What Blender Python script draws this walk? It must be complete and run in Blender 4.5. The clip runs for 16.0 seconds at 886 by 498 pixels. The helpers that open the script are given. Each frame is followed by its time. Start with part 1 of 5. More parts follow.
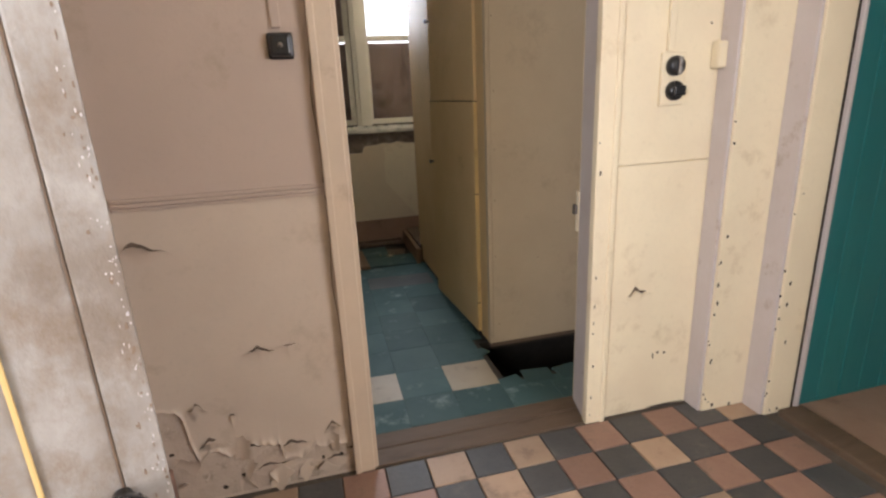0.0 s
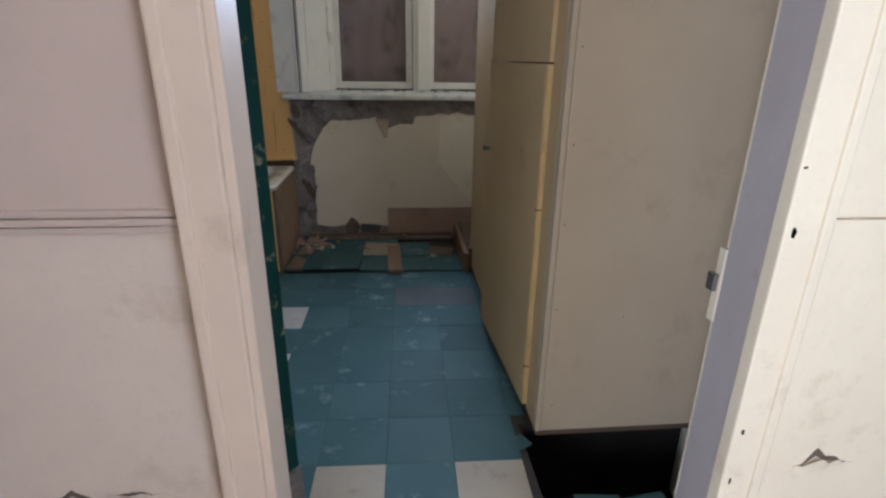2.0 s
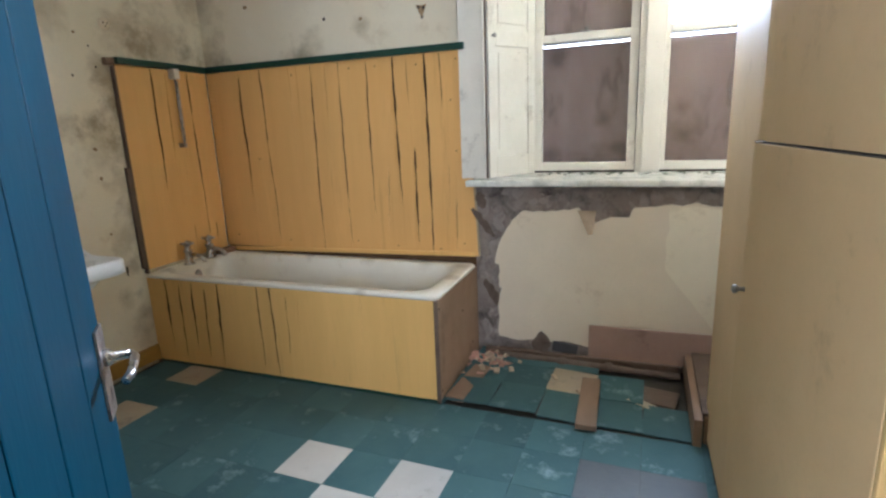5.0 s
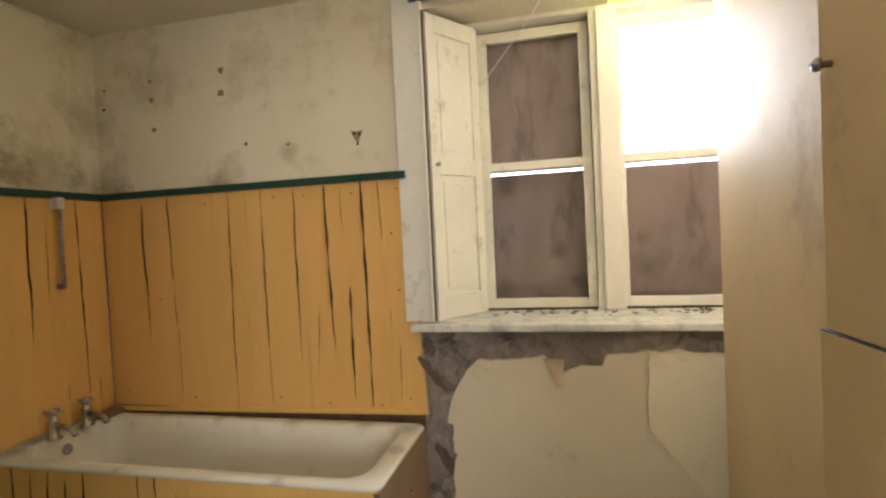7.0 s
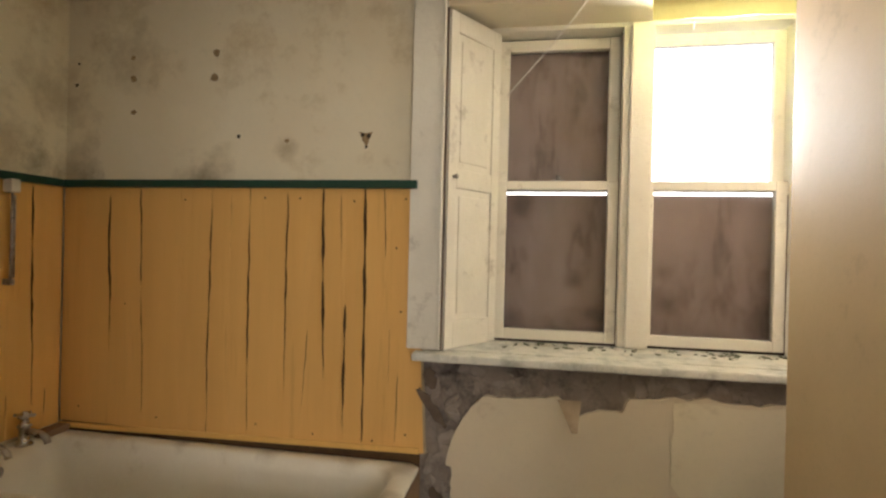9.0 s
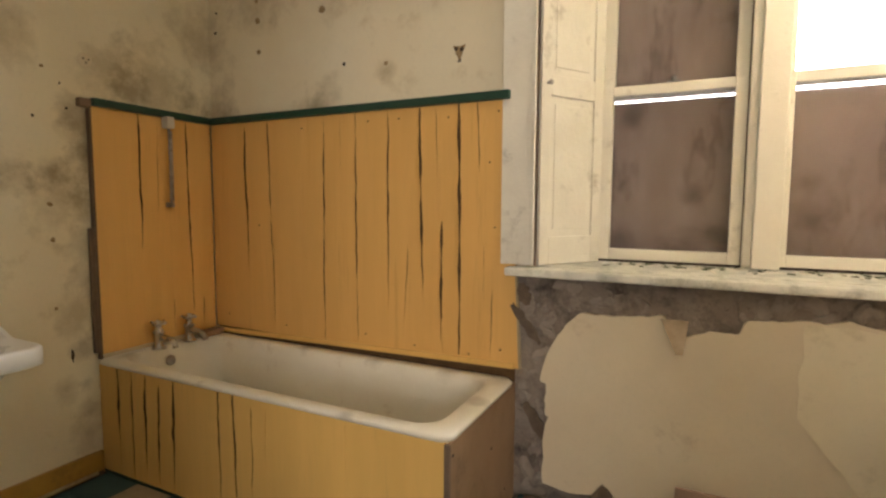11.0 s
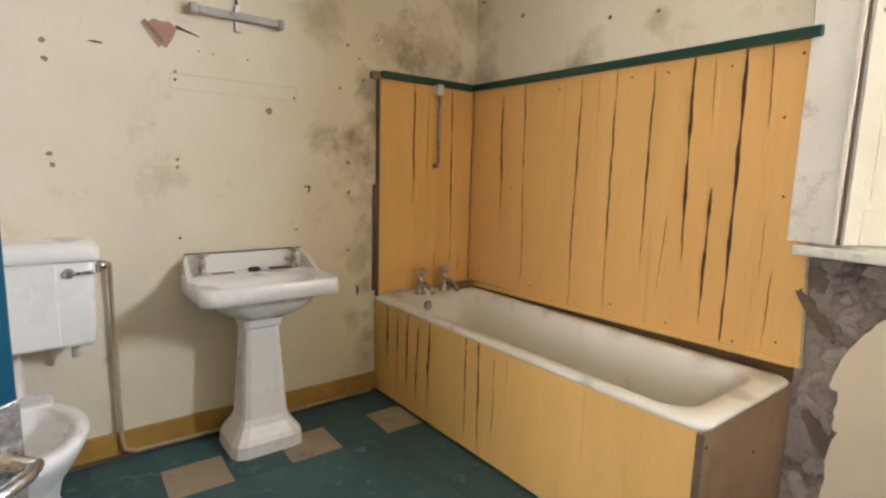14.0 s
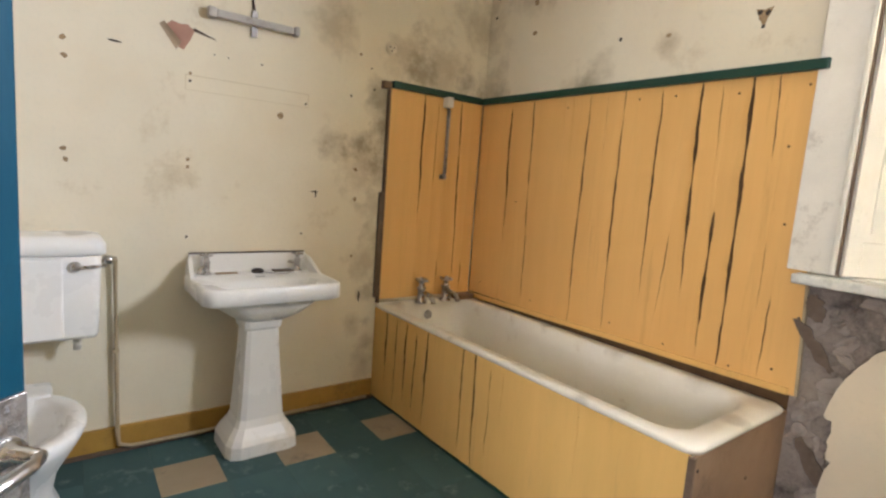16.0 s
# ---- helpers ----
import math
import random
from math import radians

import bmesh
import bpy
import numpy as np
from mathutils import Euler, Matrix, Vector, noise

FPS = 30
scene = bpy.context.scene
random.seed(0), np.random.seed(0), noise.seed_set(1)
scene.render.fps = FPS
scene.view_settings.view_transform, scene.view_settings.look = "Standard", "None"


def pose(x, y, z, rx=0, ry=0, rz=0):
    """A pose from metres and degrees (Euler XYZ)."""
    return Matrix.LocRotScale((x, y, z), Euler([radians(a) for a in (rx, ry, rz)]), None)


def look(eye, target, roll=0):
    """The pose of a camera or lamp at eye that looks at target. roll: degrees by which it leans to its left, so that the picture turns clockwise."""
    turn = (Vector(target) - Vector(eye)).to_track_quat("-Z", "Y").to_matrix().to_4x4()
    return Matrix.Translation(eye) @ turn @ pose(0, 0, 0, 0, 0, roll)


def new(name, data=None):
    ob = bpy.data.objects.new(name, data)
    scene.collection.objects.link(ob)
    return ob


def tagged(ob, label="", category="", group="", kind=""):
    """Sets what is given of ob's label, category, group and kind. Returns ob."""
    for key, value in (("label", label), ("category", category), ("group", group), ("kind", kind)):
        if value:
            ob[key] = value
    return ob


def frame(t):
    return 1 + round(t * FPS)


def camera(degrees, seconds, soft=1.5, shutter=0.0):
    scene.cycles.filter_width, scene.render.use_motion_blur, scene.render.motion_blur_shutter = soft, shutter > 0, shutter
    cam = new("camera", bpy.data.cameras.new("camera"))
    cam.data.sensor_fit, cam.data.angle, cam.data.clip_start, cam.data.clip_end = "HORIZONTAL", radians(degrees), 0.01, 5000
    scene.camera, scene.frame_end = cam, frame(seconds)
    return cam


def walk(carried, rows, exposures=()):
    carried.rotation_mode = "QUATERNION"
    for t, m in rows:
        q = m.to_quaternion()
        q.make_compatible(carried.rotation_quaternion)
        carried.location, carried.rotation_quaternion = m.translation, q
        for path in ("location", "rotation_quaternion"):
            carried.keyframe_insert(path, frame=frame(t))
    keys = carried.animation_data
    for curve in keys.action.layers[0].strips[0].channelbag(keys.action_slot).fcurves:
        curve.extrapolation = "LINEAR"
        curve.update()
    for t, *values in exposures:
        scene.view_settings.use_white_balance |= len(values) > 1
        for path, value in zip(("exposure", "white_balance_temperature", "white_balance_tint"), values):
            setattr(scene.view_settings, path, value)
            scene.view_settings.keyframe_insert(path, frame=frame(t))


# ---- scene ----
cam = camera(80.9, 16.0, soft=2.4)
PATH = [
    (0, (0.412, 0.421, 1.225), (0.881, 2.278, 0.647), -2.6),
    (0.5, (0.456, 0.592, 1.222), (0.768, 2.459, 0.577), -3.8),
    (1, (0.502, 0.796, 1.217), (0.955, 2.675, 0.7), -0.4),
    (1.5, (0.574, 1.025, 1.186), (0.894, 2.866, 0.472), -3.3),
    (2, (0.743, 1.24, 1.186), (0.918, 3.11, 0.498), 0.8),
    (2.5, (0.825, 1.406, 1.198), (0.924, 3.279, 0.504), 1.8),
    (3, (0.862, 1.623, 1.195), (0.928, 3.498, 0.502), -0.1),
    (3.5, (0.882, 1.747, 1.205), (0.741, 3.618, 0.512), -3.4),
    (4, (0.912, 1.886, 1.224), (0.387, 3.736, 0.673), -3.0),
    (4.2, (0.925, 1.937, 1.232), (0.272, 3.758, 0.725), -2.5),
    (6.3, (0.799, 2.301, 1.232), (0.097, 4.129, 0.825), -2.1),
    (6.5, (0.794, 2.364, 1.267), (0.098, 4.2, 0.888), -1.8),
    (7, (0.735, 2.467, 1.363), (0.271, 4.411, 1.306), -2.8),
    (7.5, (0.632, 2.514, 1.428), (0.188, 4.463, 1.508), 0.1),
    (8, (0.52, 2.582, 1.425), (0.165, 4.549, 1.472), 1.8),
    (8.2, (0.48, 2.599, 1.418), (0.175, 4.575, 1.464), 1.7),
    (10.3, (0.667, 2.724, 1.278), (-0.012, 4.6, 1.14), 0.0),
    (10.5, (0.693, 2.732, 1.251), (-0.067, 4.576, 1.102), -0.2),
    (11, (0.721, 2.741, 1.21), (-0.158, 4.53, 1.04), 0.3),
    (11.5, (0.726, 2.762, 1.182), (-0.302, 4.464, 0.963), -0.3),
    (12, (0.683, 2.781, 1.165), (-0.527, 4.355, 0.921), 0.1),
    (12.5, (0.653, 2.759, 1.16), (-0.746, 4.165, 0.903), 1.1),
    (13, (0.66, 2.739, 1.167), (-0.823, 4.057, 0.911), 2.1),
    (13.5, (0.671, 2.744, 1.168), (-0.83, 4.04, 0.905), 2.5),
    (14, (0.675, 2.737, 1.167), (-0.888, 3.95, 0.877), 1.6),
    (14.5, (0.679, 2.73, 1.166), (-0.907, 3.914, 0.877), 2.3),
    (15, (0.678, 2.722, 1.178), (-0.913, 3.901, 0.901), 3.2),
    (15.5, (0.686, 2.723, 1.177), (-0.906, 3.905, 0.913), 3.9),
    (16, (0.689, 2.727, 1.178), (-0.885, 3.933, 0.921), 4.3),
]
EXPOSURES = [
    (0.0, 0.0, 6200, 16), (1.0, -0.02, 5300, 10), (2.0, 0.2, 5050, 14), (2.5, 0.38, 5050, 15), (3.0, 1.02, 4800, 12), (3.5, 1.38, 4900, 12), (4.2, 1.48, 4850, 11), (6.3, 1.85, 6000, 14),
    (7.0, 1.35, 6500, 14), (8.2, 1.05, 6600, 15), (10.3, 1.18, 6900, 15), (12.0, 1.6, 7000, 18), (13.5, 1.9, 6000, 16), (16.0, 2.0, 5850, 16),
]
walk(cam, [(t, look(eye, target, roll)) for t, eye, target, roll in PATH], EXPOSURES)

BATH_LAMP, WEST_LAMP, EAST_LAMP = 36.0, 84.0, 42.0

# ---- daylight, sky and hall fill lamps ----
world = bpy.data.worlds.new("sky")
scene.world = world
world.use_nodes = True
_sky = world.node_tree.nodes.new("ShaderNodeTexSky")
_sky.sky_type, _sky.sun_disc = "NISHITA", False
_sky.dust_density = 7.0
_sky.sun_elevation, _sky.sun_rotation = radians(48), radians(150)
world.node_tree.links.new(_sky.outputs[0], world.node_tree.nodes["Background"].inputs[0])
world.node_tree.nodes["Background"].inputs[1].default_value = 0.12


def area(name, eye, target, sx, sy, power, colour):
    lamp = bpy.data.lights.new(name, "AREA")
    lamp.shape, lamp.size, lamp.size_y, lamp.energy, lamp.color = "RECTANGLE", sx, sy, power, colour
    ob = new(name, lamp)
    ob.matrix_world = look(eye, target)
    return ob


def sun(name, power, angle, target):
    lamp = bpy.data.lights.new(name, "SUN")
    lamp.energy, lamp.angle, lamp.color = power, radians(angle), (1.0, 0.95, 0.88)
    ob = new(name, lamp)
    ob.matrix_world = look((0, 0, 0), target)
    return ob


# an overcast day: a soft sun from behind the hall, skylight in the bath window
sun("sun", 1.2, 15, (-0.35, 0.57, -0.74))
area("daylight_bath_window", (1.219, 4.935, 1.958), (1.219, 3.0, 1.958), 0.40, 0.52, BATH_LAMP, (0.90, 0.95, 1.0)).data.spread = radians(140)
# two unseen fill lamps, added to brighten the hall and the doorway
area("hall_fill_west", (-1.02, -0.7, 1.5), (0.9, 1.8, 1.0), 0.95, 1.2, WEST_LAMP, (0.98, 0.97, 0.95))
area("hall_fill_east", (2.10, -0.2, 1.55), (0.4, 0.9, 1.2), 1.15, 1.2, EAST_LAMP, (0.97, 0.97, 0.97))


# ---- materials ----
def surface(name, a, b, scale=6.0, rough=0.6, metal=0.0, bump=0.15, stain=None, amount=0.4, stain_scale=2.0,
            stretch=(1, 1, 1), vary=0.0, detail=60.0, spec=0.4, grain=0.9):
    """Painted, wooden, stony or metal surface: two colours mixed by broad noise, fine grain, stains, relief."""
    m = bpy.data.materials.new(name)
    m.use_nodes = True
    nt = m.node_tree
    n, l = nt.nodes, nt.links
    bsdf = n["Principled BSDF"]
    geo = n.new("ShaderNodeNewGeometry")
    info = n.new("ShaderNodeObjectInfo")
    mp = n.new("ShaderNodeMapping")
    mp.inputs["Scale"].default_value = stretch
    shift = n.new("ShaderNodeVectorMath")
    shift.operation = "ADD"
    mul = n.new("ShaderNodeMath")
    mul.operation, mul.inputs[1].default_value = "MULTIPLY", 7.0 if vary else 0.0
    l.new(info.outputs["Random"], mul.inputs[0])
    l.new(geo.outputs["Position"], mp.inputs[0])
    l.new(mp.outputs[0], shift.inputs[0])
    l.new(mul.outputs[0], shift.inputs[1])

    def nz(sc, det=5.0, rg=0.6):
        t = n.new("ShaderNodeTexNoise")
        t.inputs["Scale"].default_value, t.inputs["Detail"].default_value, t.inputs["Roughness"].default_value = sc, det, rg
        l.new(shift.outputs[0], t.inputs["Vector"])
        return t

    def ramp(src, lo, hi):
        r = n.new("ShaderNodeMapRange")
        r.inputs[1].default_value, r.inputs[2].default_value = lo, hi
        l.new(src, r.inputs[0])
        return r.outputs[0]

    def mix(f, c1, c2):
        x = n.new("ShaderNodeMix")
        x.data_type = "RGBA"
        if isinstance(f, float):
            x.inputs[0].default_value = f
        else:
            l.new(f, x.inputs[0])
        for i, c in ((6, c1), (7, c2)):
            if isinstance(c, tuple):
                x.inputs[i].default_value = (*c, 1)
            else:
                l.new(c, x.inputs[i])
        return x.outputs[2]

    broad, fine = nz(scale), nz(detail, 3.0, 0.7)
    col = mix(ramp(broad.outputs[0], 0.3, 0.7), a, b)
    dark = tuple(c * grain for c in a)
    col = mix(ramp(fine.outputs[0], 0.52, 0.85), col, dark)
    if stain:
        s = nz(stain_scale, 8.0, 0.72)
        col = mix(ramp(s.outputs[0], 0.62 - 0.25 * amount, 0.82 - 0.2 * amount), col, stain)
    if vary:
        v = n.new("ShaderNodeMapRange")
        v.inputs[3].default_value, v.inputs[4].default_value = 1 - vary, 1 + vary
        l.new(info.outputs["Random"], v.inputs[0])
        sc = n.new("ShaderNodeVectorMath")
        sc.operation = "SCALE"
        l.new(col, sc.inputs[0])
        l.new(v.outputs[0], sc.inputs["Scale"])
        col = sc.outputs[0]
    l.new(col, bsdf.inputs["Base Color"])
    rr = n.new("ShaderNodeMapRange")
    rr.inputs[3].default_value, rr.inputs[4].default_value = max(0.05, rough - 0.12), min(1.0, rough + 0.12)
    l.new(broad.outputs[0], rr.inputs[0])
    l.new(rr.outputs[0], bsdf.inputs["Roughness"])
    bsdf.inputs["Metallic"].default_value = metal
    bsdf.inputs["Specular IOR Level"].default_value = spec
    bp = n.new("ShaderNodeBump")
    bp.inputs["Strength"].default_value, bp.inputs["Distance"].default_value = bump, 0.01
    add = n.new("ShaderNodeMath")
    l.new(broad.outputs[0], add.inputs[0])
    l.new(fine.outputs[0], add.inputs[1])
    l.new(add.outputs[0], bp.inputs["Height"])
    l.new(bp.outputs[0], bsdf.inputs["Normal"])
    return m


def mould(m, spots, colour):
    """Adds grown mould patches with uneven outlines round the given places (x, y, z, radius)."""
    nt = m.node_tree
    n, l = nt.nodes, nt.links
    bsdf = n["Principled BSDF"]
    col = bsdf.inputs["Base Color"].links[0].from_socket
    geo = n.new("ShaderNodeNewGeometry")
    t = n.new("ShaderNodeTexNoise")
    t.inputs["Scale"].default_value, t.inputs["Detail"].default_value, t.inputs["Roughness"].default_value = 7.0, 7.0, 0.68
    l.new(geo.outputs["Position"], t.inputs["Vector"])
    for x, y, z, r in spots:
        d = n.new("ShaderNodeVectorMath")
        d.operation = "DISTANCE"
        l.new(geo.outputs["Position"], d.inputs[0])
        d.inputs[1].default_value = (x, y, z)
        k = n.new("ShaderNodeMath")
        k.operation, k.inputs[1].default_value = "MULTIPLY_ADD", r * 3.2
        l.new(t.outputs[0], k.inputs[0])
        k.inputs[2].default_value = -r * 1.6
        s = n.new("ShaderNodeMath")
        l.new(d.outputs["Value"], s.inputs[0])
        l.new(k.outputs[0], s.inputs[1])
        f = n.new("ShaderNodeMapRange")
        f.inputs[1].default_value, f.inputs[2].default_value, f.inputs[3].default_value, f.inputs[4].default_value = r * 0.1, r * 1.15, 0.44, 0.0
        l.new(s.outputs[0], f.inputs[0])
        x2 = n.new("ShaderNodeMix")
        x2.data_type = "RGBA"
        l.new(f.outputs[0], x2.inputs[0])
        l.new(col, x2.inputs[6])
        x2.inputs[7].default_value = (*colour, 1)
        col = x2.outputs[2]
    l.new(col, bsdf.inputs["Base Color"])
    return m


WALL = surface("cream_distemper", (0.75, 0.69, 0.53), (0.71, 0.63, 0.46), 3.0, 0.75, bump=0.05, stain=(0.48, 0.38, 0.22), amount=0.22, stain_scale=2.2)
mould(WALL, [(-1.65, 4.45, 1.8, 0.2), (-1.65, 4.06, 1.5, 0.09), (-1.65, 4.07, 1.2, 0.08), (-1.65, 3.8, 1.85, 0.12), (-1.6, 4.74, 1.72, 0.14), (-0.93, 4.74, 1.68, 0.13), (-1.3, 4.74, 2.2, 0.16), (-1.65, 3.98, 1.25, 0.16),
             (-1.65, 4.03, 0.75, 0.11), (-1.65, 4.08, 1.38, 0.1), (-1.65, 4.08, 1.02, 0.09), (-1.65, 4.07, 0.88, 0.08), (-1.65, 3.96, 0.42, 0.07), (-1.65, 4.05, 0.3, 0.06), (-1.65, 3.85, 1.32, 0.1), (-1.65, 4.2, 1.8, 0.13), (-1.65, 4.65, 2.05, 0.16), (-0.55, 4.74, 1.8, 0.05), (-1.65, 4.03, 0.2, 0.08)], (0.24, 0.17, 0.075))
mould(WALL, [(-1.65, 4.05, 1.58, 0.08), (-1.65, 4.07, 1.42, 0.07), (-1.65, 4.06, 1.26, 0.05), (-1.65, 4.3, 1.72, 0.10), (-1.65, 4.6, 1.74, 0.09), (-1.52, 4.74, 1.70, 0.08), (-0.93, 4.74, 1.68, 0.07),
             (-1.65, 4.03, 0.58, 0.05), (-1.65, 3.93, 1.33, 0.09), (-1.65, 4.04, 0.42, 0.04)], (0.15, 0.11, 0.055))
HALL = surface("hall_cream_paint", (0.77, 0.68, 0.49), (0.71, 0.61, 0.44), 3.5, 0.55, bump=0.08, stain=(0.52, 0.41, 0.26), amount=0.12, stain_scale=5.0)
HALLCREAM = surface("hall_faded_cream_paint", (0.62, 0.52, 0.42), (0.56, 0.46, 0.37), 2.6, 0.5, bump=0.08, stain=(0.40, 0.31, 0.22), amount=0.2, stain_scale=3.5)
HALLPINK = surface("hall_pinkish_paint", (0.54, 0.43, 0.355), (0.48, 0.385, 0.315), 2.0, 0.5, bump=0.08, stain=(0.36, 0.28, 0.2), amount=0.12, stain_scale=2.5)
ARCH = surface("pinkish_worn_gloss", (0.64, 0.52, 0.395), (0.58, 0.465, 0.35), 4.0, 0.5, bump=0.06, stain=(0.42, 0.32, 0.23), amount=0.2, stain_scale=6.0)
BAREGREY = surface("bare_grey_plaster", (0.57, 0.47, 0.38), (0.47, 0.38, 0.30), 14.0, 0.85, bump=0.3, stain=(0.24, 0.19, 0.14), amount=0.3, stain_scale=18.0)
# Brown for the shade in slits and recesses, also for pipe and lump.
SLIT = surface("slit_shade_and_dark_brown", (0.17, 0.125, 0.09), (0.11, 0.08, 0.058), 20.0, 0.9, bump=0.3)
LINING = surface("lilac_white_gloss", (0.57, 0.52, 0.51), (0.51, 0.455, 0.435), 5.0, 0.4, bump=0.1, stain=(0.3, 0.22, 0.15), amount=0.15, stain_scale=9.0)
WHITEPAINT = surface("weathered_white_paint", (0.78, 0.75, 0.66), (0.70, 0.67, 0.58), 5.0, 0.5, bump=0.2, stain=(0.34, 0.30, 0.24), amount=0.2, stain_scale=8.0)
SILLPAINT = surface("flaking_sill_paint", (0.76, 0.74, 0.66), (0.62, 0.64, 0.58), 9.0, 0.6, bump=0.5, stain=(0.36, 0.37, 0.32), amount=0.55, stain_scale=9.0)
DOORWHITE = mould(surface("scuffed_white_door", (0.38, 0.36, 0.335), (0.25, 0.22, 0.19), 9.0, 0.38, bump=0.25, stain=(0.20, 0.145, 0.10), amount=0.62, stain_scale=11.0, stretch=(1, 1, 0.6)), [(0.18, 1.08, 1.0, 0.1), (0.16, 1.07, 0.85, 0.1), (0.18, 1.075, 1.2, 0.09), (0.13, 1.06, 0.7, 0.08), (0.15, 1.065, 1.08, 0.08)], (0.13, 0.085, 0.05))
YELLOW = surface("ochre_hardboard", (0.74, 0.44, 0.14), (0.69, 0.40, 0.122), 13.0, 0.62, bump=0.08, stain=(0.48, 0.265, 0.075), amount=0.12, stain_scale=9.0, stretch=(1, 1, 0.07))
YELLOWF = surface("pale_ochre_hardboard", (0.74, 0.46, 0.14), (0.69, 0.425, 0.125), 11.0, 0.6, bump=0.08, stain=(0.48, 0.30, 0.1), amount=0.14, stain_scale=8.0, stretch=(1, 1, 0.09))
GREEN = surface("dark_green_gloss", (0.008, 0.042, 0.027), (0.011, 0.052, 0.033), 12.0, 0.35, bump=0.1, stain=(0.05, 0.06, 0.03), amount=0.2, stain_scale=9.0)
TEAL = surface("teal_door_paint", (0.0015, 0.031, 0.053), (0.0025, 0.039, 0.063), 4.0, 0.5, spec=0.12, bump=0.06, stain=(0.012, 0.06, 0.085), amount=0.15, stain_scale=9.0, stretch=(1, 1, 0.3))
TEALEDGE = surface("chipped_green_edge", (0.0025, 0.02, 0.015), (0.004, 0.027, 0.021), 8.0, 0.5, bump=0.04, spec=0.15, stain=(0.42, 0.36, 0.2), amount=0.19, stain_scale=26.0)
TEALWALL = surface("teal_wall_paint", (0.02, 0.16, 0.17), (0.03, 0.19, 0.19), 3.0, 0.35, bump=0.1, stain=(0.06, 0.18, 0.18), amount=0.2, stretch=(1, 1, 0.2))
CUPB = surface("beige_cupboard_gloss", (0.65, 0.47, 0.245), (0.59, 0.42, 0.215), 3.0, 0.62, spec=0.18, bump=0.06, stain=(0.36, 0.26, 0.15), amount=0.15, stain_scale=3.0)
CUPSIDE = surface("cream_cupboard_side", (0.56, 0.455, 0.31), (0.50, 0.40, 0.27), 3.2, 0.7, spec=0.15, bump=0.06, stain=(0.42, 0.33, 0.225), amount=0.3, stain_scale=6.0)
CUPEDGE = surface("yellow_paint_and_lit_edge", (0.68, 0.48, 0.20), (0.60, 0.42, 0.17), 9.0, 0.45, bump=0.2, stain=(0.4, 0.25, 0.1), amount=0.2, stain_scale=9.0)
LINO = surface("blue_vinyl_tile", (0.066, 0.122, 0.120), (0.046, 0.092, 0.094), 3.5, 0.58, bump=0.1, stain=(0.26, 0.33, 0.34), amount=0.2, stain_scale=7.0, vary=0.13, spec=0.15)
LINOPALE = surface("pale_vinyl_tile", (0.50, 0.47, 0.41), (0.44, 0.41, 0.35), 5.0, 0.5, bump=0.12, stain=(0.26, 0.23, 0.18), amount=0.2, stain_scale=9.0, vary=0.08)
LINOBUFF = surface("buff_vinyl_tile", (0.36, 0.29, 0.19), (0.30, 0.24, 0.16), 5.0, 0.5, bump=0.12, stain=(0.15, 0.12, 0.09), amount=0.2, stain_scale=9.0, vary=0.08)
LINOBROWN = surface("worn_brown_vinyl_tile", (0.075, 0.08, 0.078), (0.06, 0.065, 0.066), 5.0, 0.5, bump=0.12, vary=0.08)
SUBFLOOR = surface("dark_subfloor", (0.05, 0.04, 0.03), (0.03, 0.026, 0.02), 9.0, 0.9, bump=0.4)
PIT = surface("near_black_pit", (0.02, 0.016, 0.012), (0.012, 0.01, 0.008), 9.0, 0.95, bump=0.6)
QDARK = surface("dark_quarry_tile", (0.058, 0.057, 0.058), (0.085, 0.082, 0.079), 8.0, 0.5, bump=0.2, stain=(0.14, 0.12, 0.1), amount=0.2, stain_scale=8.0, vary=0.25)
QRED = surface("red_quarry_tile", (0.27, 0.155, 0.115), (0.33, 0.205, 0.15), 8.0, 0.5, bump=0.2, stain=(0.16, 0.12, 0.09), amount=0.3, stain_scale=8.0, vary=0.2)
QBUFF = surface("buff_quarry_tile", (0.42, 0.30, 0.205), (0.36, 0.245, 0.17), 8.0, 0.5, bump=0.2, stain=(0.16, 0.12, 0.09), amount=0.3, stain_scale=8.0, vary=0.15)
GROUT = surface("dirty_grout", (0.12, 0.10, 0.082), (0.09, 0.075, 0.06), 20.0, 0.9, bump=0.3)
# Dark wood; some strips use it to colour in the shade of gaps.
WOOD = surface("dark_wood_and_gap_shade", (0.15, 0.10, 0.065), (0.10, 0.068, 0.045), 9.0, 0.65, bump=0.4, stain=(0.05, 0.035, 0.025), amount=0.35, stain_scale=6.0, stretch=(0.25, 1, 1))
RAWWOOD = surface("raw_timber", (0.25, 0.16, 0.095), (0.19, 0.12, 0.072), 9.0, 0.7, bump=0.4, stain=(0.10, 0.06, 0.035), amount=0.3, stain_scale=7.0, stretch=(1, 0.2, 1), vary=0.15)
BAREWOOD = surface("bare_brown_wood", (0.24, 0.17, 0.12), (0.17, 0.12, 0.085), 30.0, 0.75, bump=0.2)
PINKBOARD = surface("pinkish_hardboard", (0.37, 0.245, 0.18), (0.32, 0.205, 0.15), 6.0, 0.65, bump=0.15, stain=(0.2, 0.12, 0.09), amount=0.2, stain_scale=6.0)
SKIRT = surface("ochre_skirting_paint", (0.42, 0.25, 0.05), (0.34, 0.19, 0.04), 7.0, 0.45, bump=0.2, stain=(0.13, 0.08, 0.03), amount=0.35, stain_scale=6.0)
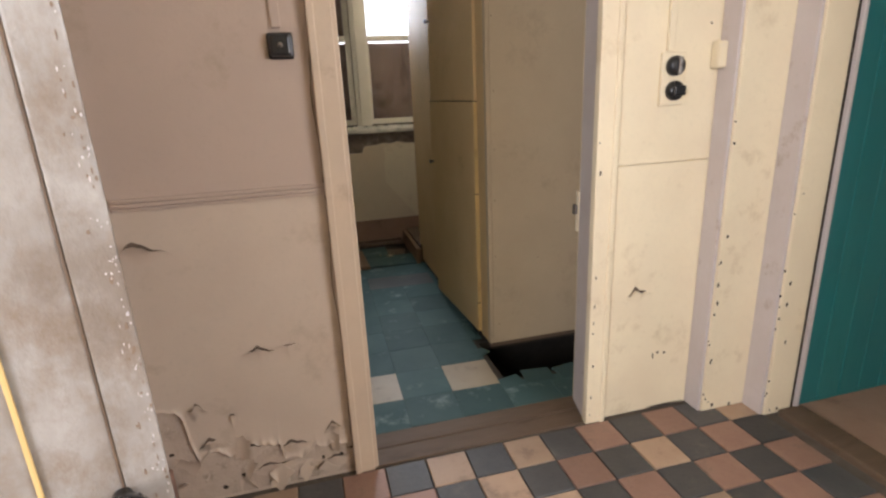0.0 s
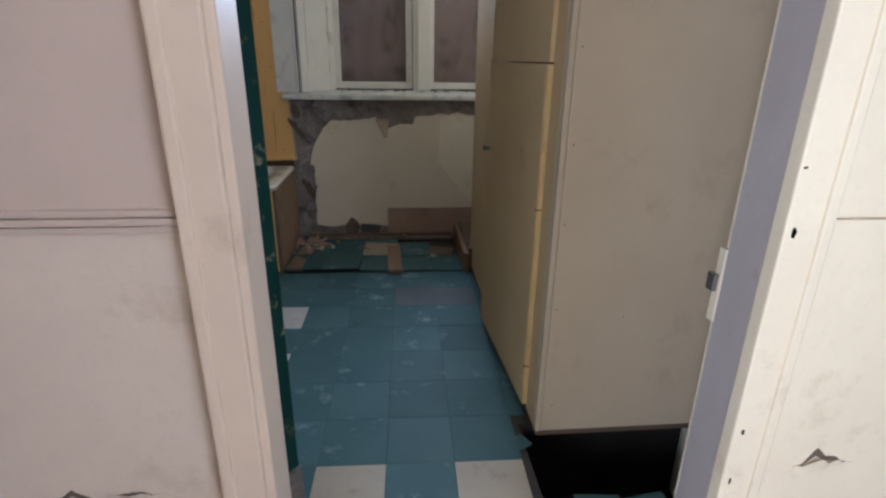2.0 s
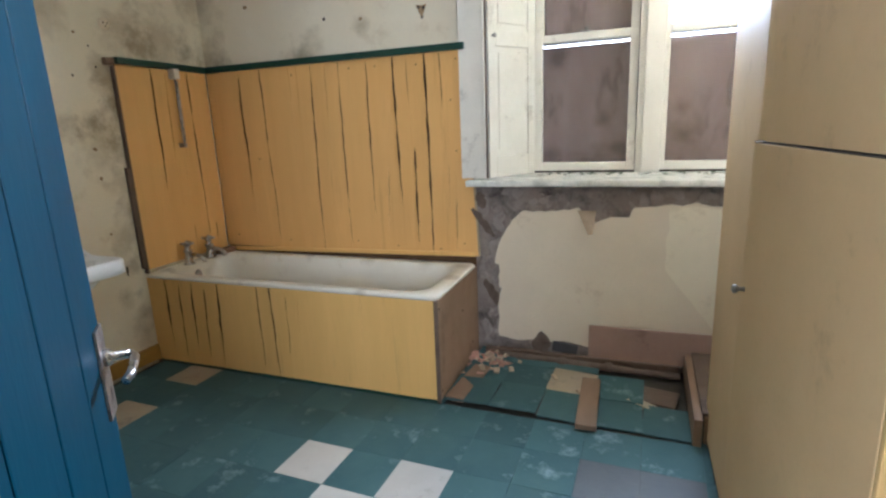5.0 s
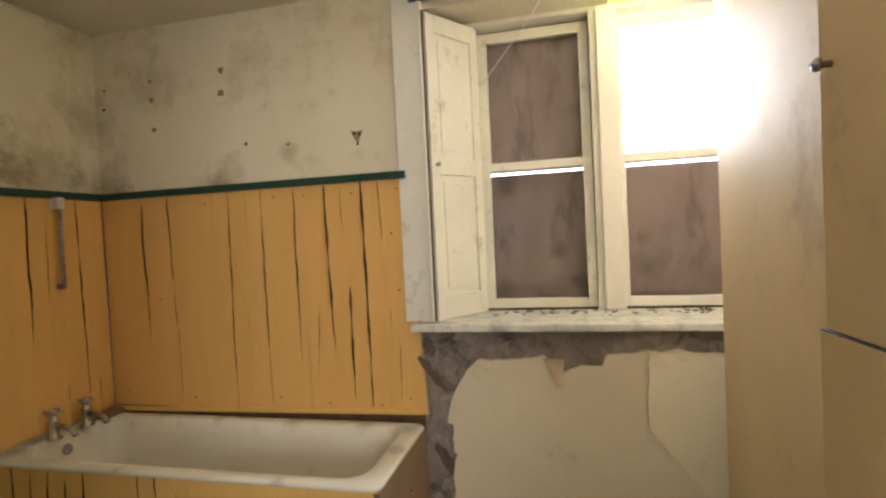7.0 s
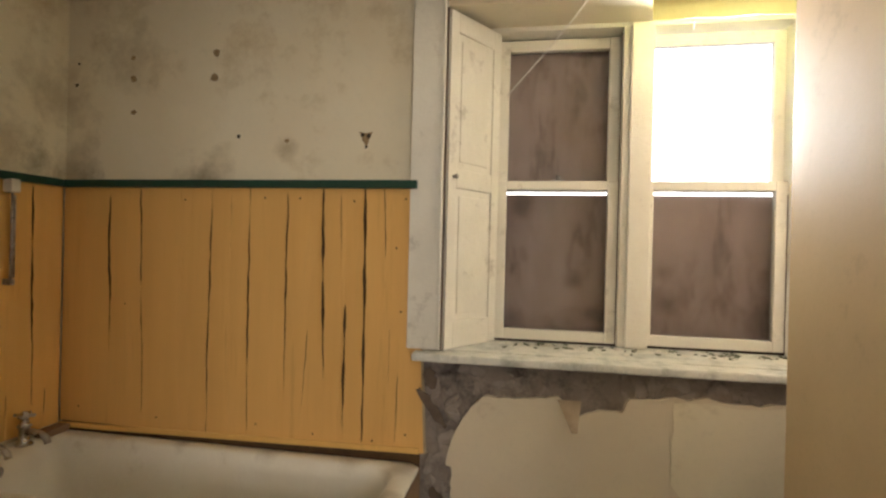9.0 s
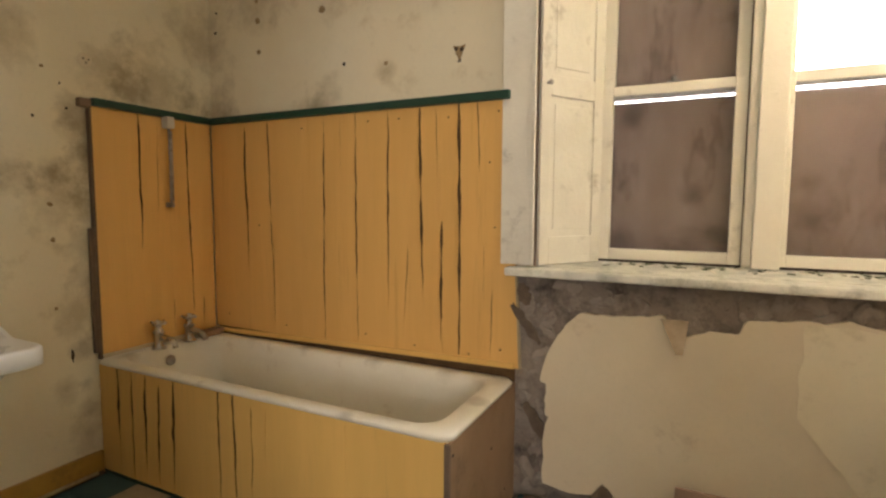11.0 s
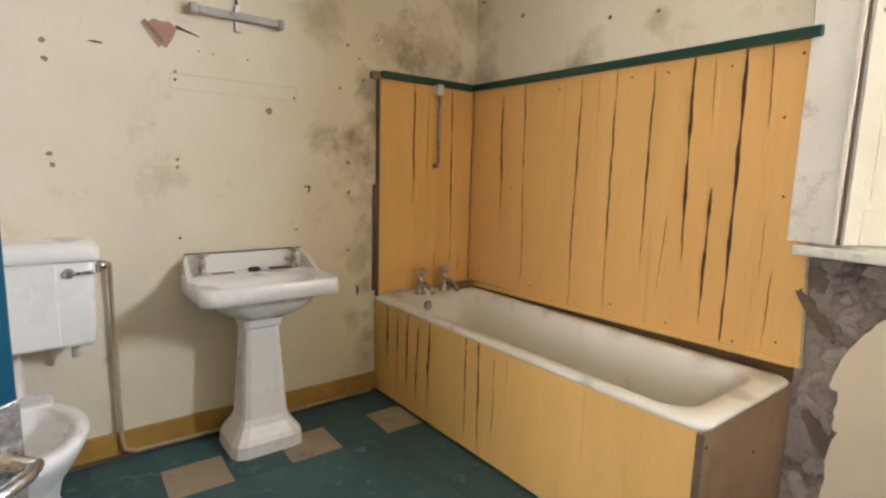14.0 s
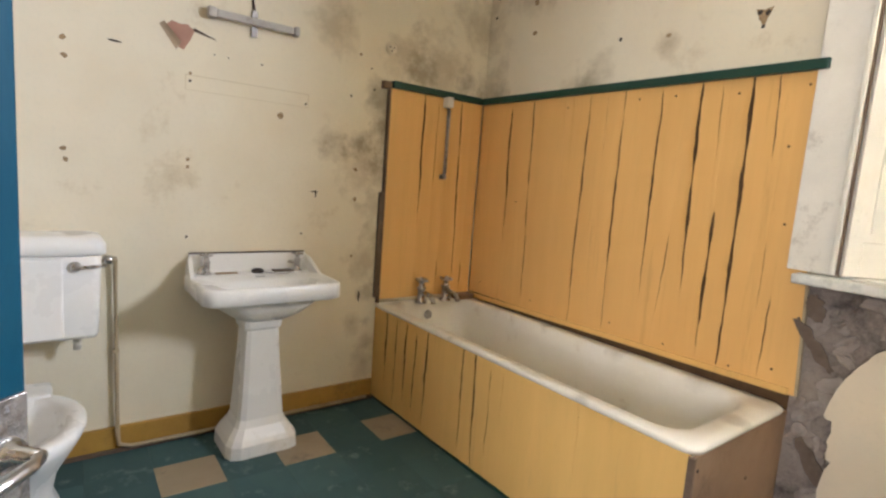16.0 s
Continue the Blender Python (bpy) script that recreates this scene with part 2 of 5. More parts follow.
PLY = surface("stained_boarding", (0.58, 0.46, 0.40), (0.43, 0.33, 0.285), 6.0, 0.75, bump=0.2, stain=(0.06, 0.04, 0.035), amount=0.4, stain_scale=3.4, stretch=(1.3, 1, 0.5), vary=0.1)
mould(PLY, [(1.1, 5.12, 1.16, 0.07), (1.08, 5.12, 1.3, 0.05), (1.47, 5.12, 1.12, 0.09), (0.42, 5.12, 1.06, 0.08), (0.65, 5.12, 1.02, 0.1), (0.7, 5.12, 1.25, 0.05), (0.45, 5.12, 1.6, 0.07), (0.8, 5.12, 1.1, 0.06)], (0.05, 0.032, 0.025))
MASON = surface("bare_masonry", (0.32, 0.27, 0.225), (0.23, 0.19, 0.16), 9.0, 0.9, bump=1.0, stain=(0.04, 0.03, 0.026), amount=0.5, stain_scale=6.0)
PLASTER = surface("old_plaster", (0.72, 0.63, 0.47), (0.66, 0.57, 0.42), 3.0, 0.65, bump=0.04, stain=(0.45, 0.35, 0.24), amount=0.03, stain_scale=4.0)
PLASTERLIGHT = surface("light_plaster", (0.77, 0.70, 0.52), (0.73, 0.65, 0.48), 3.0, 0.6, bump=0.08, stain=(0.5, 0.42, 0.28), amount=0.1, stain_scale=5.0)
BROWNBOARD = surface("bare_brown_hardboard", (0.29, 0.185, 0.105), (0.23, 0.145, 0.08), 5.0, 0.7, bump=0.15, stain=(0.13, 0.08, 0.045), amount=0.3, stain_scale=5.0)
CEIL = surface("yellowed_ceiling", (0.66, 0.60, 0.46), (0.60, 0.53, 0.39), 2.0, 0.8, bump=0.1, stain=(0.45, 0.36, 0.22), amount=0.2, stain_scale=1.5)
ENAMEL = mould(surface("stained_enamel", (0.76, 0.73, 0.63), (0.70, 0.66, 0.55), 3.5, 0.33, grain=1.0, bump=0.015, stain=(0.46, 0.38, 0.26), amount=0.14, stain_scale=5.0, spec=0.45),
               [(-1.3, 4.66, 0.515, 0.05), (-0.95, 4.67, 0.515, 0.04), (-0.55, 4.66, 0.515, 0.05), (-0.2, 4.66, 0.515, 0.06), (0.02, 4.62, 0.515, 0.08), (0.04, 4.4, 0.515, 0.05), (-1.6, 4.2, 0.515, 0.06), (-1.0, 4.1, 0.515, 0.03), (-0.3, 4.1, 0.51, 0.035)], (0.2, 0.15, 0.09))
CERAMIC = surface("white_glazed_ceramic", (0.80, 0.79, 0.75), (0.76, 0.75, 0.70), 3.0, 0.28, bump=0.0, stain=(0.55, 0.5, 0.4), amount=0.05, stain_scale=5.0, spec=0.5, grain=1.0)
CHROME = surface("tarnished_chrome", (0.55, 0.53, 0.50), (0.40, 0.38, 0.35), 25.0, 0.28, 1.0, bump=0.15, stain=(0.16, 0.14, 0.11), amount=0.35, stain_scale=30.0)
IRON = surface("dull_plated_steel", (0.42, 0.40, 0.38), (0.28, 0.26, 0.24), 30.0, 0.38, 0.9, bump=0.3, stain=(0.09, 0.07, 0.05), amount=0.5, stain_scale=40.0)
BLACK = surface("black_bakelite", (0.016, 0.016, 0.017), (0.022, 0.022, 0.023), 20.0, 0.3, bump=0.03)
# Dirt, holes and small dark parts; also colours in the shade of gaps.
DARK = surface("dark_dirt_and_gap_shade", (0.05, 0.037, 0.026), (0.035, 0.026, 0.018), 20.0, 0.9, bump=0.3)
# Brown that colours in the shade of the cracks; nail heads use it too.
CRACK = surface("crack_shade_and_nail_brown", (0.125, 0.068, 0.027), (0.085, 0.047, 0.02), 20.0, 0.9, bump=0.2)
HOLE = surface("brown_plug_stain", (0.36, 0.25, 0.13), (0.22, 0.15, 0.08), 60.0, 0.9, bump=0.2)
MARK = surface("faint_paint_line", (0.62, 0.54, 0.37), (0.55, 0.47, 0.31), 14.0, 0.8, bump=0.05)
MORTAR = surface("grey_mortar_lump", (0.36, 0.31, 0.265), (0.27, 0.225, 0.19), 12.0, 0.9, bump=0.6, stain=(0.07, 0.055, 0.048), amount=0.45, stain_scale=7.0)
PIPE = surface("painted_pipe", (0.45, 0.36, 0.22), (0.36, 0.28, 0.17), 20.0, 0.5, bump=0.2, stain=(0.2, 0.14, 0.08), amount=0.3, stain_scale=20.0)
PINKPLASTER = surface("pink_bare_plaster", (0.44, 0.25, 0.18), (0.38, 0.21, 0.15), 20.0, 0.85, bump=0.2)
PAPER = surface("curled_paper", (0.45, 0.35, 0.24), (0.34, 0.26, 0.17), 20.0, 0.8, bump=0.2)
BLUESLAT = surface("blue_grey_blind", (0.10, 0.15, 0.19), (0.07, 0.10, 0.13), 9.0, 0.45, bump=0.1, stain=(0.05, 0.05, 0.05), amount=0.2)
SLAT = surface("pale_teal_slat", (0.34, 0.42, 0.40), (0.27, 0.34, 0.33), 9.0, 0.4, bump=0.1, stain=(0.16, 0.17, 0.15), amount=0.3)
YELLOWCLOTH = surface("yellow_valance", (0.80, 0.74, 0.30), (0.76, 0.70, 0.26), 9.0, 0.7, bump=0.2)
WHITEPLASTIC = surface("aged_white_plastic", (0.68, 0.64, 0.56), (0.6, 0.56, 0.47), 15.0, 0.4, bump=0.05)
IRONGREY = surface("greyed_plastic", (0.46, 0.43, 0.38), (0.36, 0.33, 0.29), 15.0, 0.5, bump=0.1, stain=(0.2, 0.17, 0.13), amount=0.3, stain_scale=20.0)
MOSS = surface("mossy_dirt", (0.16, 0.18, 0.12), (0.10, 0.11, 0.075), 30.0, 0.9, bump=0.4)
CORD = surface("white_cord", (0.74, 0.72, 0.66), (0.66, 0.63, 0.57), 40.0, 0.8, bump=0.1)

GLASS = bpy.data.materials.new("window_glass")
GLASS.use_nodes = True
_b = GLASS.node_tree.nodes["Principled BSDF"]
_b.inputs["Roughness"].default_value, _b.inputs["Transmission Weight"].default_value, _b.inputs["IOR"].default_value = 0.1, 1.0, 1.2

CLEARGLASS = GLASS.copy()
CLEARGLASS.name = "clear_window_glass"
CLEARGLASS.node_tree.nodes["Principled BSDF"].inputs["Roughness"].default_value = 0.0

OVERCAST = bpy.data.materials.new("overcast_sky")
OVERCAST.use_nodes = True
_e = OVERCAST.node_tree.nodes["Principled BSDF"]
_e.inputs["Emission Color"].default_value, _e.inputs["Emission Strength"].default_value = (0.92, 0.96, 1.0, 1), 3.0

# ---- mesh helpers ----
def mesh_of(name, bm, material):
    bmesh.ops.recalc_face_normals(bm, faces=bm.faces)
    me = bpy.data.meshes.new(name)
    bm.to_mesh(me)
    bm.free()
    me.materials.append(material)
    return me


def part(name, bm, material, parent=None, label=""):
    ob = new(name, mesh_of(name, bm, material))
    ob.parent = parent
    return tagged(ob, label)


def thing(name, at, label, category, rz=0.0, group=""):
    ob = new(name)
    ob.matrix_basis = pose(*at, 0, 0, rz)
    ob.empty_display_size = 0.1
    return tagged(ob, label, category, group)


def structure(name, bm, material, label=""):
    ob = new(name, mesh_of(name, bm, material))
    return tagged(ob, label, kind="structure")


def box(bm, x0, x1, y0, y1, z0, z1, bevel=0.0, m=None):
    made = bmesh.ops.create_cube(bm, size=1.0)["verts"]
    for v in made:
        v.co = Vector(((x0 + x1) / 2 + v.co.x * (x1 - x0), (y0 + y1) / 2 + v.co.y * (y1 - y0), (z0 + z1) / 2 + v.co.z * (z1 - z0)))
    if bevel:
        edges = list({e for v in made for e in v.link_edges})
        r = bmesh.ops.bevel(bm, geom=edges, offset=bevel, segments=2, profile=0.6, affect="EDGES")
        made = list({v for f in r["faces"] for v in f.verts} | {v for v in made if v.is_valid})
    if m is not None:
        bmesh.ops.transform(bm, matrix=m, verts=[v for v in made if v.is_valid])
    return bm


def boxes(*rows, bevel=0.0):
    bm = bmesh.new()
    for r in rows:
        box(bm, *r, bevel=bevel)
    return bm


def one(x0, x1, y0, y1, z0, z1, bevel=0.0, m=None):
    return box(bmesh.new(), x0, x1, y0, y1, z0, z1, bevel, m)


def rings(bm, loops, cap0=True, cap1=True, smooth=True):
    """Skins a stack of closed loops of equal length."""
    rows = [[bm.verts.new(p) for p in lp] for lp in loops]
    k = len(rows[0])
    for a, b in zip(rows, rows[1:]):
        for i in range(k):
            f = bm.faces.new((a[i], a[(i + 1) % k], b[(i + 1) % k], b[i]))
            f.smooth = smooth
    if cap0:
        bm.faces.new(rows[0][::-1])
    if cap1:
        bm.faces.new(rows[-1])
    return bm


def rrect(cx, cy, z, hx, hy, r, seg=6):
    pts = []
    for qx, qy, a0 in ((1, 1, 0), (-1, 1, 90), (-1, -1, 180), (1, -1, 270)):
        for i in range(seg + 1):
            a = radians(a0 + 90 * i / seg)
            pts.append((cx + qx * (hx - r) + r * math.cos(a), cy + qy * (hy - r) + r * math.sin(a), z))
    return pts


def circle(cx, cy, z, rx, ry=None, seg=20):
    ry = rx if ry is None else ry
    return [(cx + rx * math.cos(2 * math.pi * i / seg), cy + ry * math.sin(2 * math.pi * i / seg), z) for i in range(seg)]


def tube(bm, pts, r, seg=8):
    """A round bar along a polyline."""
    pts = [Vector(p) for p in pts]
    loops = []
    for i, p in enumerate(pts):
        d = (pts[min(i + 1, len(pts) - 1)] - pts[max(i - 1, 0)]).normalized()
        q = d.to_track_quat("Z", "Y")
        loops.append([p + q @ Vector((r * math.cos(2 * math.pi * k / seg), r * math.sin(2 * math.pi * k / seg), 0)) for k in range(seg)])
    return rings(bm, loops)


def lathe(bm, profile, at=(0, 0, 0), axis=(0, 0, 1), seg=16):
    q = Vector(axis).to_track_quat("Z", "Y")
    return rings(bm, [[Vector(at) + q @ Vector((r * math.cos(2 * math.pi * k / seg), r * math.sin(2 * math.pi * k / seg), h)) for k in range(seg)] for r, h in profile])


def grid_slab(bm, nu, nv, place, thick):
    """A thin curved slab: place(u, v) gives a point and its outward normal, u and v from 0 to 1."""
    front, back = [], []
    for j in range(nv + 1):
        for i in range(nu + 1):
            p, nrm = place(i / nu, j / nv)
            front.append(bm.verts.new(p))
            back.append(bm.verts.new(p - nrm * thick))
    w = nu + 1
    for j in range(nv):
        for i in range(nu):
            a, b, c, d = j * w + i, j * w + i + 1, (j + 1) * w + i + 1, (j + 1) * w + i
            bm.faces.new((front[a], front[b], front[c], front[d])).smooth = True
            bm.faces.new((back[d], back[c], back[b], back[a]))
    rim = [i for i in range(w)] + [j * w + nu for j in range(1, nv + 1)] + [nv * w + i for i in range(nu - 1, -1, -1)] + [j * w for j in range(nv - 1, 0, -1)]
    f2, b2 = {k: bm.verts.new(front[k].co) for k in rim}, {k: bm.verts.new(back[k].co) for k in rim}
    for a, b in zip(rim, rim[1:] + rim[:1]):
        bm.faces.new((f2[a], b2[a], b2[b], f2[b]))
    return bm


# ---- the large structure ----
def wall(name, material, label, *rows):
    return structure(name, boxes(*rows), material, label)


wall("wall_bath_west", WALL, "stained cream distempered bathroom wall with fixing holes", (-1.79, -1.65, 1.956, 5.15, -0.1, 2.49))
wall("wall_bath_east", WALL, "plain cream bathroom wall behind the cupboard", (1.86, 1.98, 2.107, 5.15, -0.6, 2.49))
wall("wall_window_1", WALL, "mouldy cream distempered wall beside the window",
     (-1.65, 0.03, 4.74, 5.15, -0.1, 2.49), (0.03, 0.15, 4.74, 5.15, 0.93, 2.49), (0.15, 1.72, 4.74, 5.15, 2.37, 2.49), (1.72, 1.86, 4.74, 5.15, 0.93, 2.49))
wall("wall_window_2", MASON, "bare dark masonry under the window", (0.031, 1.86, 4.728, 5.15, -0.6, 0.93))
wall("wall_hall_north_1", HALLPINK, "pinkish painted hall wall above the dado", (-1.65, 0.49, 1.956, 2.107, 0.96, 2.49))
wall("wall_hall_north_3", HALLCREAM, "paler cream painted hall wall with peeling foot", (-1.65, 0.49, 1.9561, 2.107, -0.1, 0.96))
wall("wall_hall_north_2", HALL, "cream painted hall wall beside the bathroom door", (1.36, 2.6, 1.956, 2.107, -0.1, 2.49), (0.49, 1.36, 1.956, 2.107, 2.06, 2.49))
# openings in the west and east walls are added for the fill lamps
wall("wall_hall_west", HALLPINK, "pinkish cream hall wall with an added opening for a fill lamp",
     (-1.07, -0.95, -1.42, -1.2, -0.1, 2.49), (-1.07, -0.95, -0.2, 1.956, -0.1, 2.49), (-1.07, -0.95, -1.2, -0.2, -0.1, 0.88), (-1.07, -0.95, -1.2, -0.2, 2.12, 2.49))
wall("wall_hall_south", HALL, "plain cream hall wall", (-0.95, 2.15, -1.42, -1.3, -0.1, 2.49))
wall("wall_hall_east", HALL, "cream hall wall with an added opening for a fill lamp and a side doorway",
     (2.05, 2.15, -1.3, -0.8, -0.1, 2.49), (2.05, 2.15, 0.4, 0.78, -0.1, 2.49), (2.05, 2.15, -0.8, 0.4, -0.1, 0.92), (2.05, 2.15, -0.8, 0.4, 2.18, 2.49), (2.05, 2.15, 0.78, 1.765, 2.06, 2.49))
wall("wall_side_room_1", TEALWALL, "glossy teal painted boarding in the side passage", (2.125, 3.3, 1.785, 1.9, -0.1, 2.49))
wall("wall_side_room_2", HALL, "plain cream walls closing the side passage", (3.3, 3.4, 0.5, 1.9, -0.1, 2.49), (2.15, 3.3, 0.4, 0.5, -0.1, 2.49))
wall("ceiling", CEIL, "yellowed plaster ceiling", (-1.79, 3.4, -1.42, 5.15, 2.49, 2.6))
wall("floor_side_room", PINKBOARD, "dusty reddish floor of the side passage", (2.14, 3.3, 0.5, 1.785, -0.06, 0.004))

structure("backdrop", one(-60, 60, 70, 70.2, -30, 60), OVERCAST, "bright overcast sky beyond the window")

# subfloor of the bathroom, with the rotten hole in front of the cupboard
HX0, HY0, HY1 = 1.15, 2.33, 2.70
floor_bath = wall("floor_bath", SUBFLOOR, "dark subfloor under blue vinyl tiles",
                  (-1.65, HX0, 2.107, 4.725, -0.05, -0.006), (HX0, 1.86, 2.107, HY0, -0.05, -0.006), (HX0, 1.86, HY1, 4.725, -0.05, -0.006))
wall("floor_pit", PIT, "near-black pit under the broken floor",
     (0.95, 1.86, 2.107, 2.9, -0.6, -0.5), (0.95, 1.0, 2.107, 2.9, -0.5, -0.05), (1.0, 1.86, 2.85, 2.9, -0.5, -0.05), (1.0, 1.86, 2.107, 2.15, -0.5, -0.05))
floor_hall = wall("floor_hall", GROUT, "dirty bed of the quarry tile hall floor", (-0.95, 2.05, -1.3, 1.956, -0.06, -0.009))

# door openings
door_frame = thing("door_frame", (0.93, 2.03, 0), "lilac white painted door lining with chipped edges", "door frame")
for nm, r in (("jamb", (-0.44, -0.397, -0.092, 0.004, 0, 2.06)), ("head", (-0.44, 0.43, -0.092, 0.08, 2.03, 2.07))):
    part(nm, one(*r, bevel=0.004), ARCH, door_frame)
part("jamb", rings(bmesh.new(), [[(0.39, -0.092, z), (0.44, -0.092, z), (0.44, 0.062, z), (0.424, 0.062, z)] for z in (0.0, 2.06)], smooth=False), LINING, door_frame)
for x0, x1 in ((-0.472, -0.41), (0.386, 0.458)):
    part("architrave", boxes((x0, x1, -0.104, -0.0745, 0, 2.1), (x0 - 0.004 if x0 < 0 else x1 - 0.016, x0 + 0.016 if x0 < 0 else x1 + 0.004, -0.109, -0.0745, 0, 2.1), bevel=0.004), ARCH if x0 < 0 else HALL, door_frame)
# Dark box paints in the shade between jamb and door.
part("rebate", one(-0.4395, -0.428, 0.0045, 0.077, 0, 2.06), WOOD, door_frame, "dark strip coloured as the shade of the hinge gap")
part("strike_plate", one(0.42, 0.44, 0.0625, 0.082, 0.71, 0.86, bevel=0.0015), HALL, door_frame, "paint-daubed strike plate")
part("keeper", one(0.408, 0.4175, 0.064, 0.086, 0.775, 0.81, bevel=0.002), IRON, door_frame, "dark steel latch keeper")
structure("threshold", boxes((0.49, 1.36, 1.945, 2.03, -0.05, -0.002), (0.49, 1.36, 2.034, 2.118, -0.05, 0.001), bevel=0.004), WOOD, "worn dark wooden door threshold")
structure("threshold_side", one(2.035, 2.145, 0.78, 1.765, -0.05, 0.016, bevel=0.008), WOOD, "worn wooden threshold of the side passage")

# hall panelling
panelling = thing("wall_panelling", (1.59, 1.956, 0), "cream painted hardboard panels with a joint", "wall panel")
part("panel", one(-0.2, 0.19, -0.012, 0, 0.0, 0.962, bevel=0.002), HALL, panelling)
part("panel", one(-0.2, 0.2, -0.012, 0, 0.967, 2.49, bevel=0.002), HALL, panelling)
casing = thing("corner_casing", (1.9, 1.956, 0), "stepped cream door casing with knocked edges", "door casing")
part("step", one(-0.125, 0.2, -0.096, 0.0, 0, 2.49, bevel=0.004), HALL, casing)
part("step", one(0.075, 0.195, -0.19, -0.0965, 0, 2.49, bevel=0.004), HALL, casing)
# Duller lilac paints the shade onto the steps' west-facing sides.
part("edge_strip", one(-0.137, -0.1255, -0.088, 0.0, 0, 2.49, bevel=0.003), LINING, casing, "lilac white strip, duller to colour in the side's shade")
part("edge_strip", one(0.062, 0.0745, -0.182, -0.0965, 0, 2.49, bevel=0.003), LINING, casing, "lilac white strip, duller to colour in the side's shade")
# Solid strip whose dark colour replaces the gap's own shade.
part("gap_batten", one(0.196, 0.21, -0.186, -0.1, 0.0, 2.06), DARK, casing, "solid dark strip coloured as the shaded gap beside the casing")
part("outer_bead", one(0.2105, 0.225, -0.2, -0.1, 0.0, 2.06, bevel=0.003), LINING, casing)
dado = thing("dado_moulding", (0.458, 1.956, 0.955), "pinkish painted ribbed dado moulding with a broken end", "moulding")
for k, h in enumerate((0.0, 0.012, 0.024)):
    part("rib", boxes((-0.56, 0.0, -0.007 - 0.003 * (k == 1), 0, h, h + 0.010), bevel=0.002), HALLPINK, dado)
    bmk = one(-0.3, 0.0, -0.007, 0, h, h + 0.010, bevel=0.002, m=Matrix.Translation((-0.5605, 0, 0)) @ Matrix.Rotation(radians(-12), 4, "Y"))
    part("rib", bmk, HALLPINK, dado)
structure("baseboard", one(-1.65, -1.632, 2.107, 4.09, 0.0, 0.105, bevel=0.004), SKIRT, "grimy ochre painted skirting board")
structure("trim", one(-1.6315, -1.62, 2.107, 4.08, 0.0, 0.018, bevel=0.004), WOOD, "dark grimy bead along the floor")


# ---- hall things ----
def switch(name, at, label, kind):
    t = thing(name, at, label, "switch", group="hall light switches")
    if kind == "square":
        part("base_plate", one(-0.033, 0.033, -0.010, 0, -0.033, 0.033, bevel=0.008), BLACK, t)
        part("cover", one(-0.028, 0.028, -0.032, -0.0105, -0.028, 0.028, bevel=0.009), BLACK, t)
        bm = bmesh.new()
        lathe(bm, [(0.007, 0.0), (0.006, 0.012), (0.0035, 0.016)], (0, -0.034, 0), (0, -1, 0), 10)
        part("toggle", bm, IRON, t, "steel toggle")
    else:
        bm = bmesh.new()
        lathe(bm, [(0.031, 0.0), (0.031, 0.012), (0.026, 0.022), (0.014, 0.028)], (0, 0, 0), (0, -1, 0), 20)
        part("cover", bm, BLACK, t)
        part("toggle", one(-0.006, 0.006, -0.036, -0.024, -0.026, 0.026, bevel=0.003) if kind == "bar" else one(-0.022, 0.022, -0.036, -0.0245, -0.016, 0.016, bevel=0.006),
             IRON if kind == "bar" else BLACK, t)
    return t


switch("light_switch", (0.381, 1.956, 1.36), "black bakelite square wall switch", "square")
switch("light_switch", (1.584, 1.932, 1.273), "black round switch with a steel bar", "bar")
switch("light_switch", (1.588, 1.932, 1.197), "black round rotary switch", "round")
pat = thing("switch_plate", (1.585, 1.944, 1.235), "cream painted wooden switch mounting plate", "mounting plate")
part("plate", one(-0.045, 0.045, -0.0115, 0, -0.085, 0.08, bevel=0.004), HALL, pat)
jb = thing("junction_box", (1.765, 1.944, 1.30), "cream painted square junction box", "junction box")
part("body", one(-0.035, 0.0, -0.03, 0, -0.04, 0.045, bevel=0.006), HALL, jb)
part("lid", one(-0.033, -0.002, -0.034, -0.0305, -0.036, 0.041, bevel=0.0015), HALL, jb)
for x, y, z0 in ((0.375, 1.956, 1.405), (1.57, 1.944, 1.32)):
    cd = thing("cable_conduit", (x, y, z0), "cream painted cable conduit above a switch", "conduit")
    part("channel", one(-0.012, 0.012, -0.012, 0, 0, 2.488 - z0, bevel=0.003), HALL if x > 1 else HALLPINK, cd)

leaf = thing("hall_door", (0.188, 1.079, 0), "open white painted door with scuffed grimy edge", "door", rz=200)
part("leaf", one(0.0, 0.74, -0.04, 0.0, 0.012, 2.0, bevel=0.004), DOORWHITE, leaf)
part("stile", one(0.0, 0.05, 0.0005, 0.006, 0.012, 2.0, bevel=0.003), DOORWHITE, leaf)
part("bead", one(0.0505, 0.054, 0.0005, 0.003, 0.1, 1.95, bevel=0.001), WOOD, leaf, "dark groove bead")
part("moulding", one(0.128, 0.134, 0.0005, 0.006, 0.1, 1.95, bevel=0.002), CUPEDGE, leaf, "yellowed moulding")
rng = random.Random(21)
for _ in range(60):
    bm = bmesh.new()
    w, h = rng.uniform(0.0006, 0.0022), rng.uniform(0.0015, 0.006)
    a, b = abs(rng.gauss(0, 0.008)) + 0.003, rng.uniform(0.55, 1.65)
    rings(bm, [[(a + w * (0.7 + 0.5 * rng.random()) * math.cos(k * 0.785), 0.0061 + s, b + h * (0.6 + 0.6 * rng.random()) * math.sin(k * 0.785)) for k in range(8)] for s in (0.0, 0.0008)], smooth=False)
    part("chip", bm, BAREWOOD, leaf, "bare brown chip in the paint")
flecks = bmesh.new()
